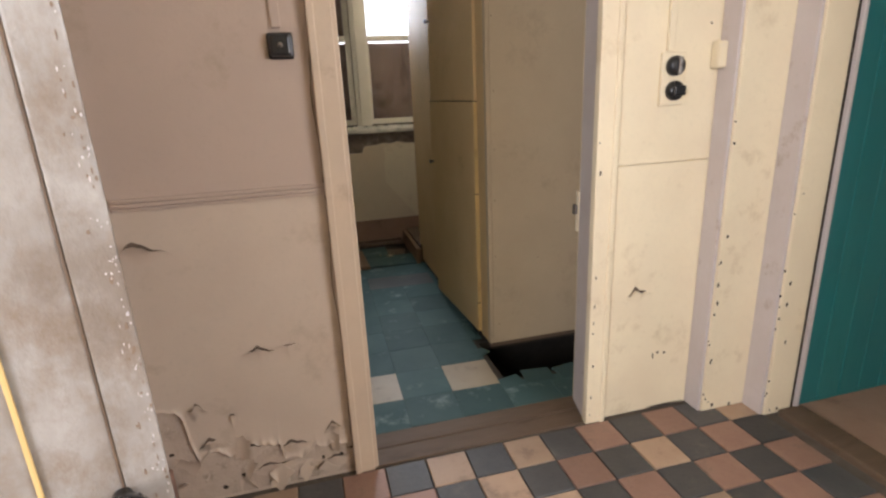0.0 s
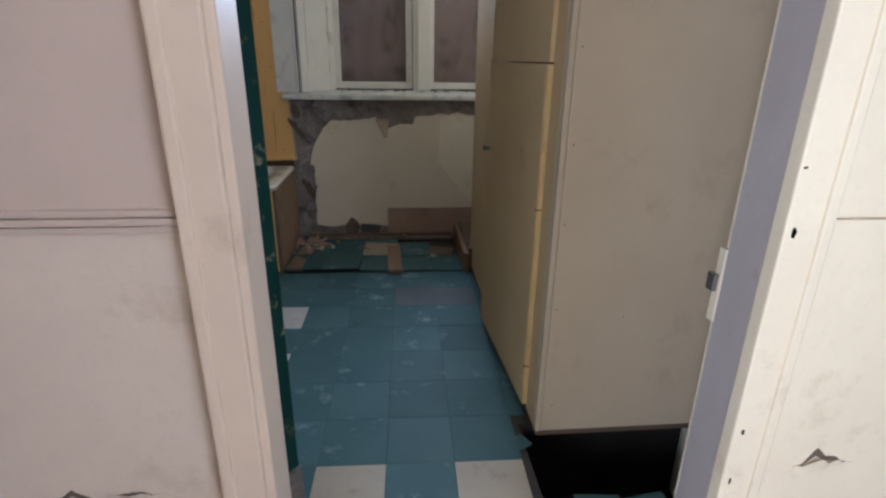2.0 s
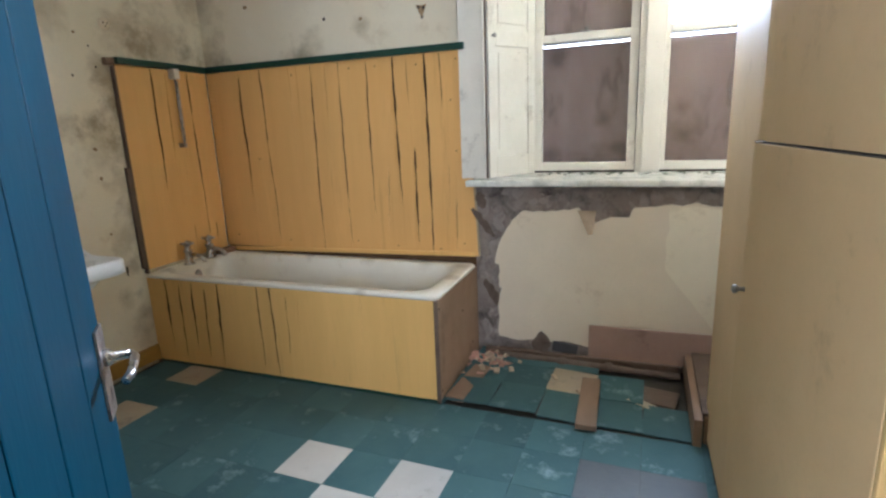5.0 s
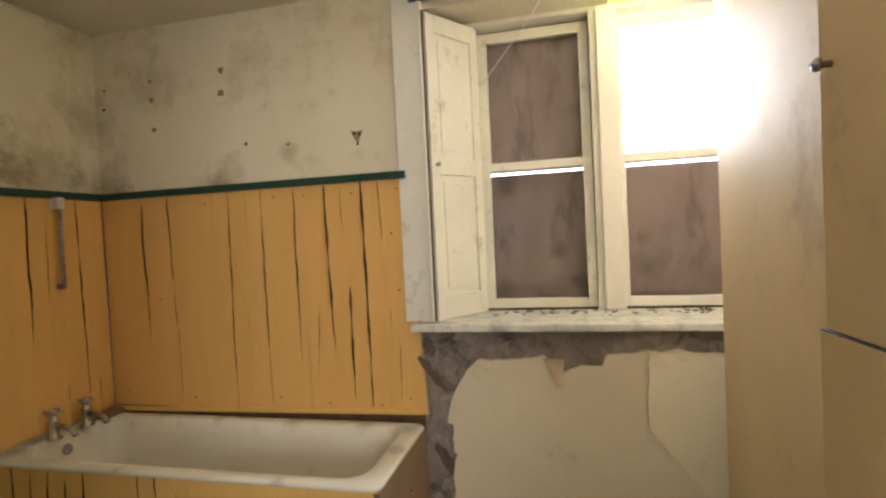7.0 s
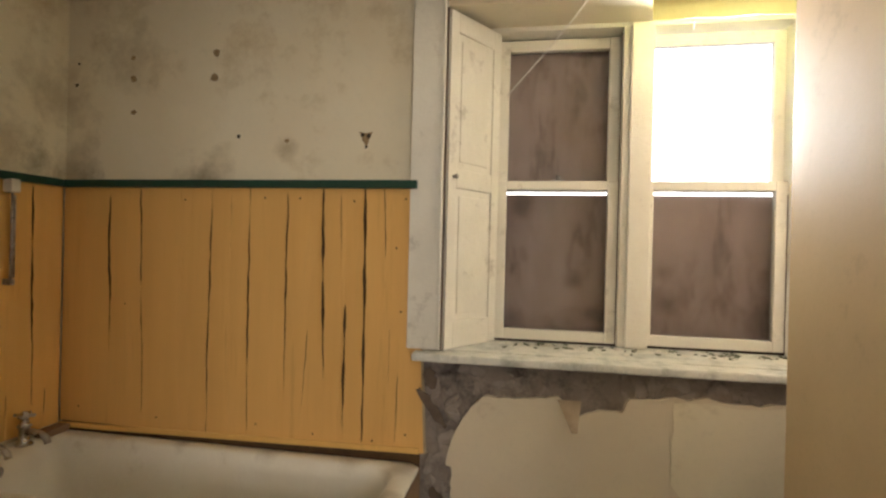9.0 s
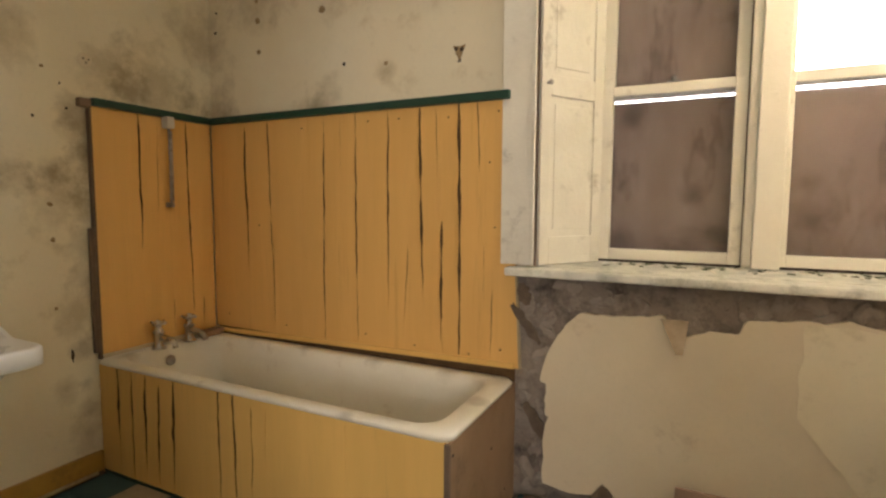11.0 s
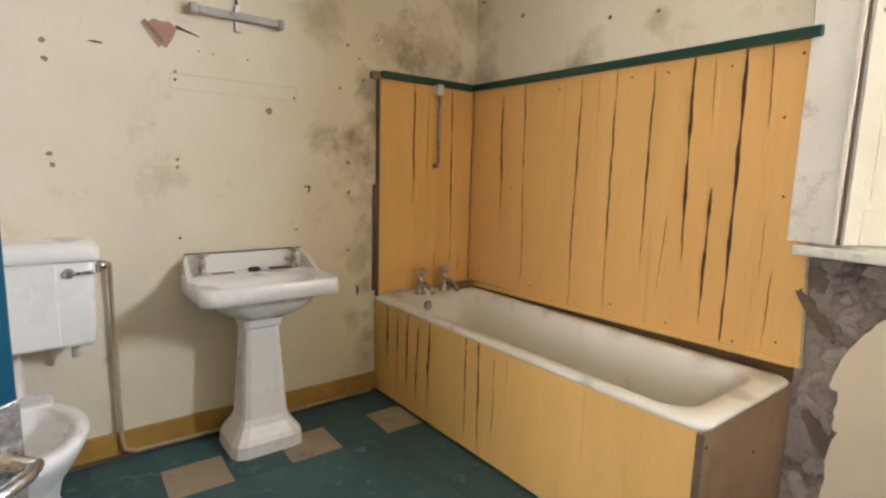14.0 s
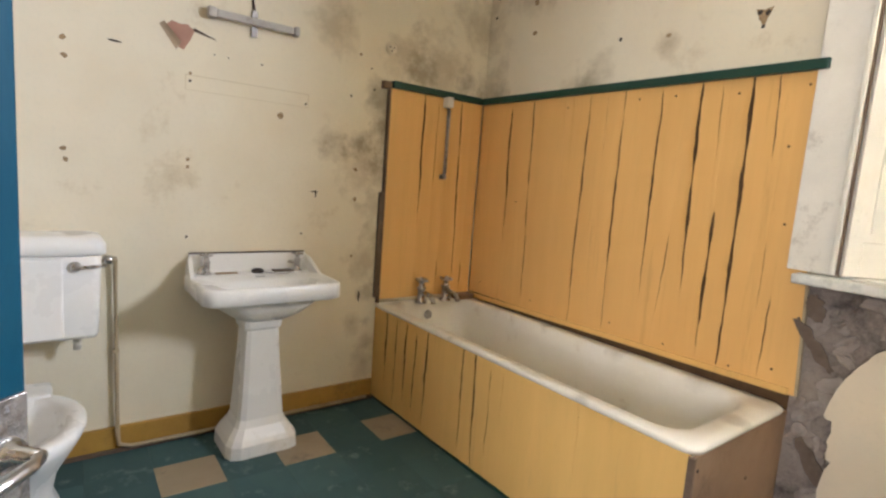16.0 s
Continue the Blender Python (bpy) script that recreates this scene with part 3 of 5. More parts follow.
for _ in range(90):
    w, h = rng.uniform(0.0005, 0.0014), rng.uniform(0.001, 0.0035)
    a, b = abs(rng.gauss(0, 0.009)) + 0.003, rng.uniform(0.5, 1.45)
    rings(flecks, [[(a + w * (0.6 + 0.6 * rng.random()) * math.cos(k * 0.785), 0.0061 + q, b + h * (0.5 + 0.7 * rng.random()) * math.sin(k * 0.785)) for k in range(8)] for q in (0.0, 0.0009)], smooth=False)
part("paint_remains", flecks, LINING, leaf, "last white flecks of paint along the edge")
bm = bmesh.new()
lathe(bm, [(0.012, 0.0), (0.012, 0.028), (0.027, 0.034), (0.03, 0.05), (0.022, 0.062), (0.006, 0.066)], (0.055, 0.007, 0.752), (0, 1, 0), 16)
part("knob", bm, BLACK, leaf, "dark bakelite knob")


def flake(bm, x, y, z, w, h, curl, a):
    """A paint flake that curls away from a wall facing south."""
    ca, sa = math.cos(a), math.sin(a)

    def place(u, v):
        lx, lz = (u - 0.5) * w * (0.7 + 0.5 * noise.noise((x * 9, v * 3, z * 7))), (v - 0.5) * h * (0.8 + 0.5 * noise.noise((u * 3, x * 7, z * 5)))
        return Vector((x + lx * ca - lz * sa, y - 0.001 - curl * (v ** 2) - 0.25 * curl * u, z + lx * sa + lz * ca)), Vector((0, -1, 0))
    grid_slab(bm, 4, 4, place, 0.0012)


rng = random.Random(5)
flk = bmesh.new()
for _ in range(12):
    flake(flk, rng.uniform(-0.18, 0.45), 1.952, abs(rng.gauss(0.0, 0.08)) + 0.03, rng.uniform(0.03, 0.10), rng.uniform(0.025, 0.07), rng.uniform(0.006, 0.022), rng.uniform(-2.2, 2.2))


def tear(bm, gap_bm, x, y, z, w, h, open_h):
    """A slit in the paint: a lifted lip below it and a sliver coloured as shade behind."""
    peak = 0.38 + 0.2 * noise.noise((x * 31, z * 17, 0))

    def rise(u):
        a = u / peak if u < peak else (1 - u) / (1 - peak)
        return max(0.0, a) ** 1.35

    def edge(u):
        return z + h * rise(u) + 0.009 * noise.noise((u * 6, x * 9, z * 5)) + 0.004 * noise.noise((u * 19, x * 9, z))

    def lip(u, v):
        a = rise(u)
        return Vector((x + (u - 0.5) * w, y - 0.0015 - 0.55 * h * (1 - v) ** 2 * a - 0.004 * (1 - v) ** 2 * a, edge(u) - v * 0.05 * (0.2 + a))), Vector((0, -1, 0))
    grid_slab(bm, 22, 5, lip, 0.001)

    # flat sliver, its dark colour is the shade under the lip
    def sliver(u, v):
        return Vector((x + (u - 0.5) * w, y - 0.001, edge(u) - 0.004 + v * open_h * rise(u))), Vector((0, -1, 0))
    grid_slab(gap_bm, 22, 1, sliver, 0.0008)


slits = bmesh.new()
for x, z, w, h, o in ((-0.045, 0.83, 0.17, 0.035, 0.014), (0.215, 0.487, 0.13, 0.012, 0.012), (0.305, 0.497, 0.1, 0.004, 0.006), (-0.13, 0.74, 0.11, 0.012, 0.006), (0.0, 0.32, 0.07, 0.03, 0.006), (0.1, 0.28, 0.03, 0.02, 0.006), (0.14, 0.16, 0.1, 0.012, 0.009),
                      (0.28, 0.14, 0.12, 0.02, 0.012), (0.40, 0.17, 0.07, 0.03, 0.012), (0.03, 0.19, 0.1, 0.03, 0.014), (0.22, 0.08, 0.2, 0.01, 0.008), (0.4, 0.06, 0.12, 0.01, 0.008)):
    tear(flk, slits, x, 1.955, z, w, h, o)
grid_slab(slits, 1, 160, lambda u, v: (Vector((0.4535 - 0.012 * max(0.0, noise.noise((v * 9, 2, 5))) + 0.003 * noise.noise((v * 60, 2, 5)) + (u - 0.5) * (0.0022 + 0.004 * max(0.0, noise.noise((v * 21, 4, 4)))), 1.9546, 0.02 + 2.4 * v)), Vector((0, -1, 0))), 0.0008)
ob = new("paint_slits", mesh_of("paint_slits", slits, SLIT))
tagged(ob, "slivers coloured as shade behind lifted wall paint, and a dark crack", "paint slits", kind="stuff")
ob = new("paint_flakes", mesh_of("paint_flakes", flk, HALLCREAM))
tagged(ob, "pinkish cream paint flakes curling off the hall wall", "paint flakes", kind="stuff")
flk = bmesh.new()
slits = bmesh.new()
tear(flk, slits, 1.525, 1.944, 0.49, 0.12, 0.018, 0.018)
ob = new("paint_slits", mesh_of("paint_slits", slits, SLIT))
tagged(ob, "sliver coloured as the shade behind a torn paint flap", "paint slits", kind="stuff")
ob = new("paint_flakes", mesh_of("paint_flakes", flk, HALL))
tagged(ob, "torn cream paint flaps on the hall panel", "paint flakes", kind="stuff")
# patches of bare dark plaster behind the flakes and chipped paint on the casings
chips = bmesh.new()


def chip(bm, x, y, z, w, h, axis="y"):
    n = 9
    pts = []
    for i in range(n):
        a = 2 * math.pi * i / n
        k = 0.7 + 0.5 * rng.random()
        pts.append((w * k * math.cos(a), h * k * math.sin(a)))
    t = 0.0014
    if axis == "y":
        rings(bm, [[(x + p, y - t * s, z + q) for p, q in pts] for s in (0, 1)], smooth=False)
    elif axis == "x":
        rings(bm, [[(x + t * s, y + p, z + q) for p, q in pts] for s in (0, 1)], smooth=False)
    else:
        rings(bm, [[(x + p, y + q, z + t * s) for p, q in pts] for s in (0, 1)], smooth=False)


def peel(x):
    """Height of the torn lower edge of the hall paint."""
    keys = ((-0.34, 0.42), (-0.154, 0.368), (-0.04, 0.32), (-0.03, 0.2), (-0.017, 0.141), (0.016, 0.188), (0.096, 0.146), (0.14, 0.176), (0.226, 0.163), (0.235, 0.084), (0.325, 0.117), (0.435, 0.125), (0.447, 0.03), (0.46, 0.02))
    h = keys[-1][1]
    for (p, u), (q, v) in zip(keys, keys[1:]):
        if p <= x <= q:
            h = u + (v - u) * (x - p) / (q - p)
            break
    return max(0.012, h + 0.022 * noise.noise((x * 22, 0, 1)) + 0.013 * noise.noise((x * 61, 3, 1)))


def paint_place(u, v):
    x = -0.34 + 0.8 * u
    low = peel(x)
    lift = max(0.0, 0.55 + 0.9 * noise.noise((x * 13, 7, 2)))
    return Vector((x, 1.9545 + 0.002 * v - 0.016 * lift * (1 - v) ** 9, low + (0.5 - low) * v ** 1.6)), Vector((0, -1, 0))


lifted = grid_slab(bmesh.new(), 170, 14, paint_place, 0.0012)
ob = new("lifting_paint", mesh_of("lifting_paint", lifted, HALLCREAM))
tagged(ob, "torn lower edge of pinkish hall paint lifting off", "paint flakes", kind="stuff")
bare = grid_slab(bmesh.new(), 60, 8, lambda u, v: (Vector((-0.34 + 0.8 * u, 1.9556 - 0.0012 * noise.noise((u * 40, v * 6, 1)), 0.002 + (peel(-0.34 + 0.8 * u) + 0.03) * v)), Vector((0, -1, 0))), 0.002)
ob = new("bare_patches", mesh_of("bare_patches", bare, BAREGREY))
tagged(ob, "bare grey plaster where hall paint has fallen off", "bare plaster", kind="stuff")
for _ in range(9):
    chip(chips, rng.uniform(-0.2, 0.46), 1.9545, abs(rng.gauss(0, 0.06)) + 0.02, rng.uniform(0.004, 0.014), rng.uniform(0.003, 0.009))
for _ in range(34):
    chip(chips, 0.4625 + rng.uniform(-0.003, 0.002), 1.9258, rng.uniform(0.02, 1.5) ** 1.2, rng.uniform(0.001, 0.0035), rng.uniform(0.003, 0.016))
for _ in range(26):
    x, y = rng.choice(((1.325, 1.9255), (1.775, 1.8595), (1.79, 1.8595), (1.97, 1.7655), (1.99, 1.7655), (1.775, 1.8595)))
    chip(chips, x + rng.uniform(-0.006, 0.012), y, rng.uniform(0.01, 1.1) ** 1.3, rng.uniform(0.0015, 0.005), rng.uniform(0.002, 0.008))
for x, z, w, h in ((0.46, 1.2, 0.003, 0.03), (0.462, 0.55, 0.003, 0.05), (0.47, 0.3, 0.004, 0.07)):
    chip(chips, x, 1.956, z, w, h)
for x, z, w, h in ((1.62, 0.24, 0.006, 0.005), (1.6, 0.23, 0.003, 0.012), (1.65, 0.235, 0.006, 0.005), (1.72, 1.4, 0.004, 0.004), (1.66, 0.005, 0.08, 0.004)):
    chip(chips, x, 1.944, z, w, h)
for k in range(16):
    chip(chips, 1.331 + rng.uniform(-0.001, 0.002), 1.9255, rng.choice((rng.uniform(0.0, 0.3), rng.uniform(0.35, 0.6), 0.95)), rng.uniform(0.0012, 0.0028), rng.uniform(0.003, 0.009))
for x, y, z in ((1.79, 1.86, 0.45), (1.785, 1.86, 0.52), (2.0, 1.766, 0.45), (2.0, 1.766, 0.53), (2.02, 1.766, 0.3), (1.82, 1.86, 0.02), (1.9, 1.86, 0.01), (2.03, 1.766, 0.02)):
    chip(chips, x, y, z, 0.0045, 0.008)
ob = new("paint_chips", mesh_of("paint_chips", chips, DARK))
tagged(ob, "dark chips where paint has come off", "paint chips", kind="stuff")

brk = thing("loose_brick", (-0.13, 1.915, -0.002), "broken red brick at the wall foot", "brick")
part("brick", one(-0.035, 0.035, -0.03, 0.03, 0.0, 0.15, bevel=0.006), QRED, brk)
teal_wall = bpy.data.objects["wall_side_room_1"]
for k in range(11):
    part("board", one(2.126 + 0.105 * k, 2.126 + 0.105 * (k + 1) - 0.003, 1.775, 1.7845, 0.004, 2.48, bevel=0.003), TEALWALL, teal_wall)

# ---- bathroom door ----
bd = thing("bathroom_door", (0.534, 2.109, 0), "open teal boarded door with a lever handle", "door", rz=134.4)
for k in range(5):
    part("board", one(0.012 + 0.1645 * k, 0.012 + 0.1645 * (k + 1) - 0.003, 0.002, 0.03, 0.015, 2.0, bevel=0.004), TEAL, bd)
part("edge_strip", one(0.0, 0.0115, 0.0, 0.04, 0.015, 2.0, bevel=0.002), TEALEDGE, bd, "chipped green door edge")
for z in (0.25, 1.0, 1.75):
    part("ledge", one(0.02, 0.79, 0.0305, 0.05, z - 0.07, z + 0.07, bevel=0.004), TEAL, bd)
for z in (0.35, 1.62):
    part("hinge", one(-0.004, 0.0, -0.004, 0.03, z - 0.05, z + 0.05, bevel=0.001), IRON, bd)
lock = part("lock_plate", one(0.77, 0.828, -0.004, 0.0015, 0.73, 0.905, bevel=0.0015), IRON, bd, "dull steel lock plate")
bm = bmesh.new()
lathe(bm, [(0.017, 0.0), (0.016, 0.01), (0.010, 0.014), (0.009, 0.045)], (0.80, -0.004, 0.845), (0, -1, 0), 14)
tube(bm, [(0.80, -0.046, 0.845), (0.783, -0.055, 0.845), (0.75, -0.057, 0.843), (0.715, -0.055, 0.838), (0.70, -0.048, 0.832)], 0.008)
part("lever", bm, CHROME, lock, "worn chrome lever")
chips = bmesh.new()
rings(chips, [[(0.80 + dx * s, -0.0052, 0.775 + dz * s) for dx, dz in ((-0.004, -0.014), (0.004, -0.014), (0.003, 0.004), (0.005, 0.01), (0, 0.014), (-0.005, 0.01), (-0.003, 0.004))] for s in (1.0, 0.9)], smooth=False)
part("keyhole", chips, BLACK, lock, "dark keyhole")

# ---- built-in cupboard ----
cup = thing("airing_cupboard", (1.19, 2.63, 0.02), "tall beige painted built-in cupboard with doors ajar", "cupboard")
part("end_panel", one(0.018, 0.67, 0.0, 0.018, 0.0, 2.468, bevel=0.002), CUPSIDE, cup, "cream painted end panel with nail heads")
part("corner_post", one(0.0, 0.0165, -0.003, 0.03, 0.0, 2.468, bevel=0.003), CUPSIDE, cup)
part("bottom_rail", one(0.004, 0.66, 0.003, 0.04, -0.022, -0.001, bevel=0.002), WOOD, cup, "dark bottom rail")
part("stile", one(0.0, 0.02, 0.031, 0.125, 0.0, 2.468, bevel=0.001), CUPB, cup)
# Dark sheet stands in for the shaded inside behind the doors.
part("door_shadow_panel", one(0.019, 0.022, 0.127, 0.80, 0.0, 2.468), DARK, cup, "dark panel coloured as the shade inside the cupboard")
part("side_panel", one(-0.008, 0.022, 0.803, 1.54, 0.0, 2.468, bevel=0.002), CUPB, cup)
# Never in view; dark so that it reflects less onto the window.
part("back_panel", one(0.0225, 0.67, 1.52, 1.54, 0.0, 2.468), WOOD, cup, "unseen back board coloured dark to cut reflected light")
# Added strip whose bright yellow stands in for light on the door edge.
part("hinge_bead", one(-0.0155, 0.012, 0.1255, 0.1385, 0.014, 1.155, bevel=0.003), CUPEDGE, cup, "yellow strip added for the lit edge of the door")
for z0, z1, nm, swing, at in ((0.012, 1.157, "lower", 3.6, (0.002, 0.14, 0)), (1.1605, 2.44, "upper", 3.45, (0.0055, 0.1262, 0))):
    m = Matrix.Translation(at) @ Matrix.Rotation(radians(swing), 4, "Z")
    d = part("door", one(-0.018, 0.0, 0.0, 0.668, z0, z1, bevel=0.003 if nm == "lower" else 0.001, m=m), CUPB, cup, "beige painted flush door standing ajar")
    # Dark strip hides the lit top and paints the gap's shade.
    if nm == "lower":
        part("top_edge", one(-0.0175, -0.0005, 0.001, 0.667, z1 - 0.001, z1 + 0.0015, m=m), DARK, d, "dark strip coloured as the shaded gap above the door")
    for z in ((z0 + 0.12, z0 + 0.68) if nm == "lower" else ()):
        part("hinge", one(-0.0205, 0.0, -0.014, 0.004, z - 0.035, z + 0.035, bevel=0.002, m=m), CUPEDGE, d)
        part("knuckle", one(-0.0225, -0.0015, -0.0155, -0.0045, z + 0.036, z + 0.04, bevel=0.001, m=m), WOOD, d, "dark hinge pin end")
    bm = bmesh.new()
    zk = 0.82 if nm == "lower" else 1.575
    lathe(bm, [(0.006, 0.0), (0.005, 0.012), (0.011, 0.016), (0.011, 0.024), (0.004, 0.028)], m @ Vector((-0.018, 0.635, zk)), (-1, 0, 0), 12)
    part("knob", bm, IRON, d, "small worn knob")
for x, z in ((0.035, 1.2), (0.037, 0.95), (0.034, 0.72), (0.036, 0.45), (0.05, 0.1), (0.25, 0.42), (0.03, 1.5), (0.3, 1.75)):
    part("nail", lathe(bmesh.new(), [(0.0026, 0.0), (0.002, 0.001)], (x, 0.0, z), (0, -1, 0), 8), WOOD, cup, "dark nail head")


# ---- cracked cladding ----
def cracked(parent, u0, u1, z0, z1, cracks, material, slant=0.0, lip=1):
    """Thin sheet of hardboard split by cracks: u along local x, facing local -y. cracks: u and height of the top end, of the bottom end, width."""
    lines = [(u0, z1, u0, z0, 0.0)] + cracks + [(u1, z1, u1 + slant, z0, 0.0)]

    def gap(c, z):
        ut, t, ub, b, w = c
        if w == 0.0 or not b < z < t:
            return 0.00005
        s = (z - b) / (t - b)
        if t - b > 0.95:
            s = 0.12 + 0.8 * s
        body = 1.45 * s ** 0.75 * (1 - s) ** 0.4
        return 0.00005 + 0.95 * w * body * max(0.25, 0.85 + 0.75 * noise.noise((ut * 9, z * 7, 0)) + 0.4 * noise.noise((ut * 9, z * 26, 4)))

    def line(c, z):
        ut, t, ub, b, w = c
        k = (z - b) / (t - b)
        k = min(1.3, max(-0.3, k))
        return ub + (ut - ub) * k + (0.006 * noise.noise((ut * 13, z * 4, 1)) + 0.0035 * noise.noise((ut * 5, z * 17, 2)) + 0.0016 * noise.noise((ut * 5, z * 47, 5)) if w else 0.0)
    for a, b in zip(lines, lines[1:]):
        bow = min(0.005, 0.035 * (b[0] - a[0]))

        def place(u, v, a=a, b=b, bow=bow):
            z = z0 + (z1 - z0) * v
            ga, gb = gap(a, z), gap(b, z)
            x0, x1 = line(a, z) + 0.65 * ga, line(b, z) - 0.35 * gb
            e = 0.9 * gb * u ** 5 + 0.1 * ga * (1 - u) ** 5 if lip > 0 else 0.1 * gb * u ** 5 + 0.9 * ga * (1 - u) ** 5
            return Vector((x0 + (x1 - x0) * u, -e - 0.0006 - bow * math.sin(math.pi * u) * (0.6 + 0.9 * noise.noise((a[0] * 7, z * 2.2, 3))), z)), Vector((0, -1, 0))
        part("strip", grid_slab(bmesh.new(), 6, 70, place, 0.003), material, parent)


clad = thing("bath_cladding", (-1.625, 4.715, 0), "cracked ochre hardboard cladding above the bath", "wall cladding")
# Dark sheet added behind the strips puts shade into the cracks.
part("backing", one(0.0, 1.70, 0.012, 0.0245, 0.49, 1.63), CRACK, clad, "dark sheet added for the shade inside the cracks")
cracked(clad, 0.0, 1.662, 0.55, 1.622,
        [(0.24, 1.60, 0.25, 0.86, 0.013), (0.396, 1.61, 0.425, 0.60, 0.009), (0.6, 1.62, 0.603, 1.42, 0.002), (0.655, 1.62, 0.656, 1.36, 0.002), (0.747, 1.66, 0.742, 0.52, 0.010), (0.842, 1.61, 0.841, 1.32, 0.003), (0.927, 1.63, 0.935, 0.57, 0.008), (1.103, 1.61, 1.101, 0.74, 0.011),
         (1.203, 1.03, 1.184, 0.67, 0.005), (1.263, 1.64, 1.28, 0.80, 0.016), (1.338, 1.61, 1.345, 1.33, 0.004), (1.366, 1.14, 1.372, 0.58, 0.017), (1.448, 1.68, 1.455, 0.57, 0.017), (1.53, 1.63, 1.535, 1.33, 0.007),
         (1.562, 1.05, 1.556, 0.80, 0.004), (1.6, 0.86, 1.592, 0.57, 0.007)], YELLOW, slant=0.055)
bm = bmesh.new()
box(bm, 0.0, 1.70, -0.012, 0.004, 0.0, 0.024, bevel=0.004, m=Matrix.Translation((0, 0, 0.518)) @ Matrix.Rotation(radians(-1.05), 4, "Y"))
part("bottom_bead", bm, YELLOWF, clad, "ochre bead along the bath rim")
bm = bmesh.new()
rings(bm, [[(u, y, z) for u, y in ((0.0006 + e, -0.003), (0.009 + e, -0.003), (0.009 + e, 0.012), (0.0006 + e, 0.012))] for e, z in ((1.6625, 1.62), (1.7175, 0.552))], smooth=False)
part("edge_strip", bm, PIPE, clad, "grimy pale strip along the sheet's edge")
for u, z in ((0.1, 0.62), (0.5, 0.6), (0.62, 1.57), (0.98, 0.61), (1.0, 1.58), (1.16, 1.58), (1.24, 0.59), (1.40, 1.57), (1.50, 0.585), (1.585, 1.38), (1.61, 1.12), (1.64, 0.62), (1.62, 1.58), (0.33, 1.1)):
    part("nail", lathe(bmesh.new(), [(0.0045, 0.0), (0.003, 0.0012)], (u, -0.0036, z), (0, -1, 0), 8), CRACK, clad, "dark nail head")
clad2 = thing("bath_cladding", (-1.628, 4.105, 0), "cracked ochre hardboard cladding behind the bath taps", "wall cladding", rz=90)
part("backing", one(0.005, 0.6, 0.008, 0.018, 0.55, 1.63), CRACK, clad2, "dark sheet added for the shade inside the cracks")
cracked(clad2, 0.0, 0.602, 0.54, 1.622, [(0.205, 1.64, 0.205, 0.95, 0.012), (0.3, 1.6, 0.291, 1.12, 0.005), (0.36, 0.74, 0.36, 0.54, 0.006), (0.452, 1.62, 0.468, 0.66, 0.010), (0.53, 0.72, 0.53, 0.54, 0.006)], YELLOW, lip=-1)
part("edge_gap", one(-0.0115, -0.0006, -0.001, 0.02, 0.52, 1.612), WOOD, clad2, "thin dark brown strip along the sheet's edge")
# The batten's dark colour carries its shadow.
part("edge_batten", one(-0.03, -0.012, 0.0, 0.02, 0.55, 1.1, bevel=0.003), WOOD, clad2, "batten coloured dark for the shade it stands in")
part("end_block", one(-0.05, -0.002, -0.01, 0.02, 1.615, 1.65, bevel=0.004), RAWWOOD, clad2, "dark wooden block")
structure("trim_rail_back", one(-1.625, 0.045, 4.688, 4.74, 1.622, 1.656, bevel=0.005), GREEN, "dark green painted rail over the cladding")
structure("trim_rail_side", one(-1.65, -1.602, 4.105, 4.687, 1.622, 1.656, bevel=0.005), GREEN, "dark green painted rail over the cladding")


# ---- bath ----
def pillar_tap(name, at, rz, label, s=1.0):
    t = thing(name, at, label, "tap", rz=rz, group="pair of " + name.replace("_", " ") + "s")
    bm = bmesh.new()
    lathe(bm, [(0.024 * s, 0.0), (0.022 * s, 0.006 * s), (0.014 * s, 0.012 * s), (0.014 * s, 0.05 * s), (0.019 * s, 0.056 * s), (0.012 * s, 0.066 * s), (0.010 * s, 0.078 * s)])
    part("body", bm, CHROME, t)
    bm = bmesh.new()
    tube(bm, [(0.0, 0, 0.036 * s), (0.03 * s, 0, 0.042 * s), (0.062 * s, 0, 0.038 * s), (0.08 * s, 0, 0.024 * s), (0.083 * s, 0, 0.012 * s)], 0.0095 * s)
    part("spout", bm, CHROME, t)
    bm = bmesh.new()
    lathe(bm, [(0.011 * s, 0.078 * s), (0.013 * s, 0.088 * s), (0.008 * s, 0.098 * s), (0.003 * s, 0.101 * s)])
    for a in (20, 110):
        ca, sa = math.cos(radians(a)) * 0.028 * s, math.sin(radians(a)) * 0.028 * s
        tube(bm, [(-ca, -sa, 0.089 * s), (-ca * 0.5, -sa * 0.5, 0.088 * s), (ca * 0.5, sa * 0.5, 0.088 * s), (ca, sa, 0.089 * s)], 0.005 * s)
    part("handle", bm, CHROME, t)
    return t


bath = thing("bathtub", (-0.79, 4.397, 0), "old cream enamelled bathtub with grimy rim", "bathtub")
bm = bmesh.new()
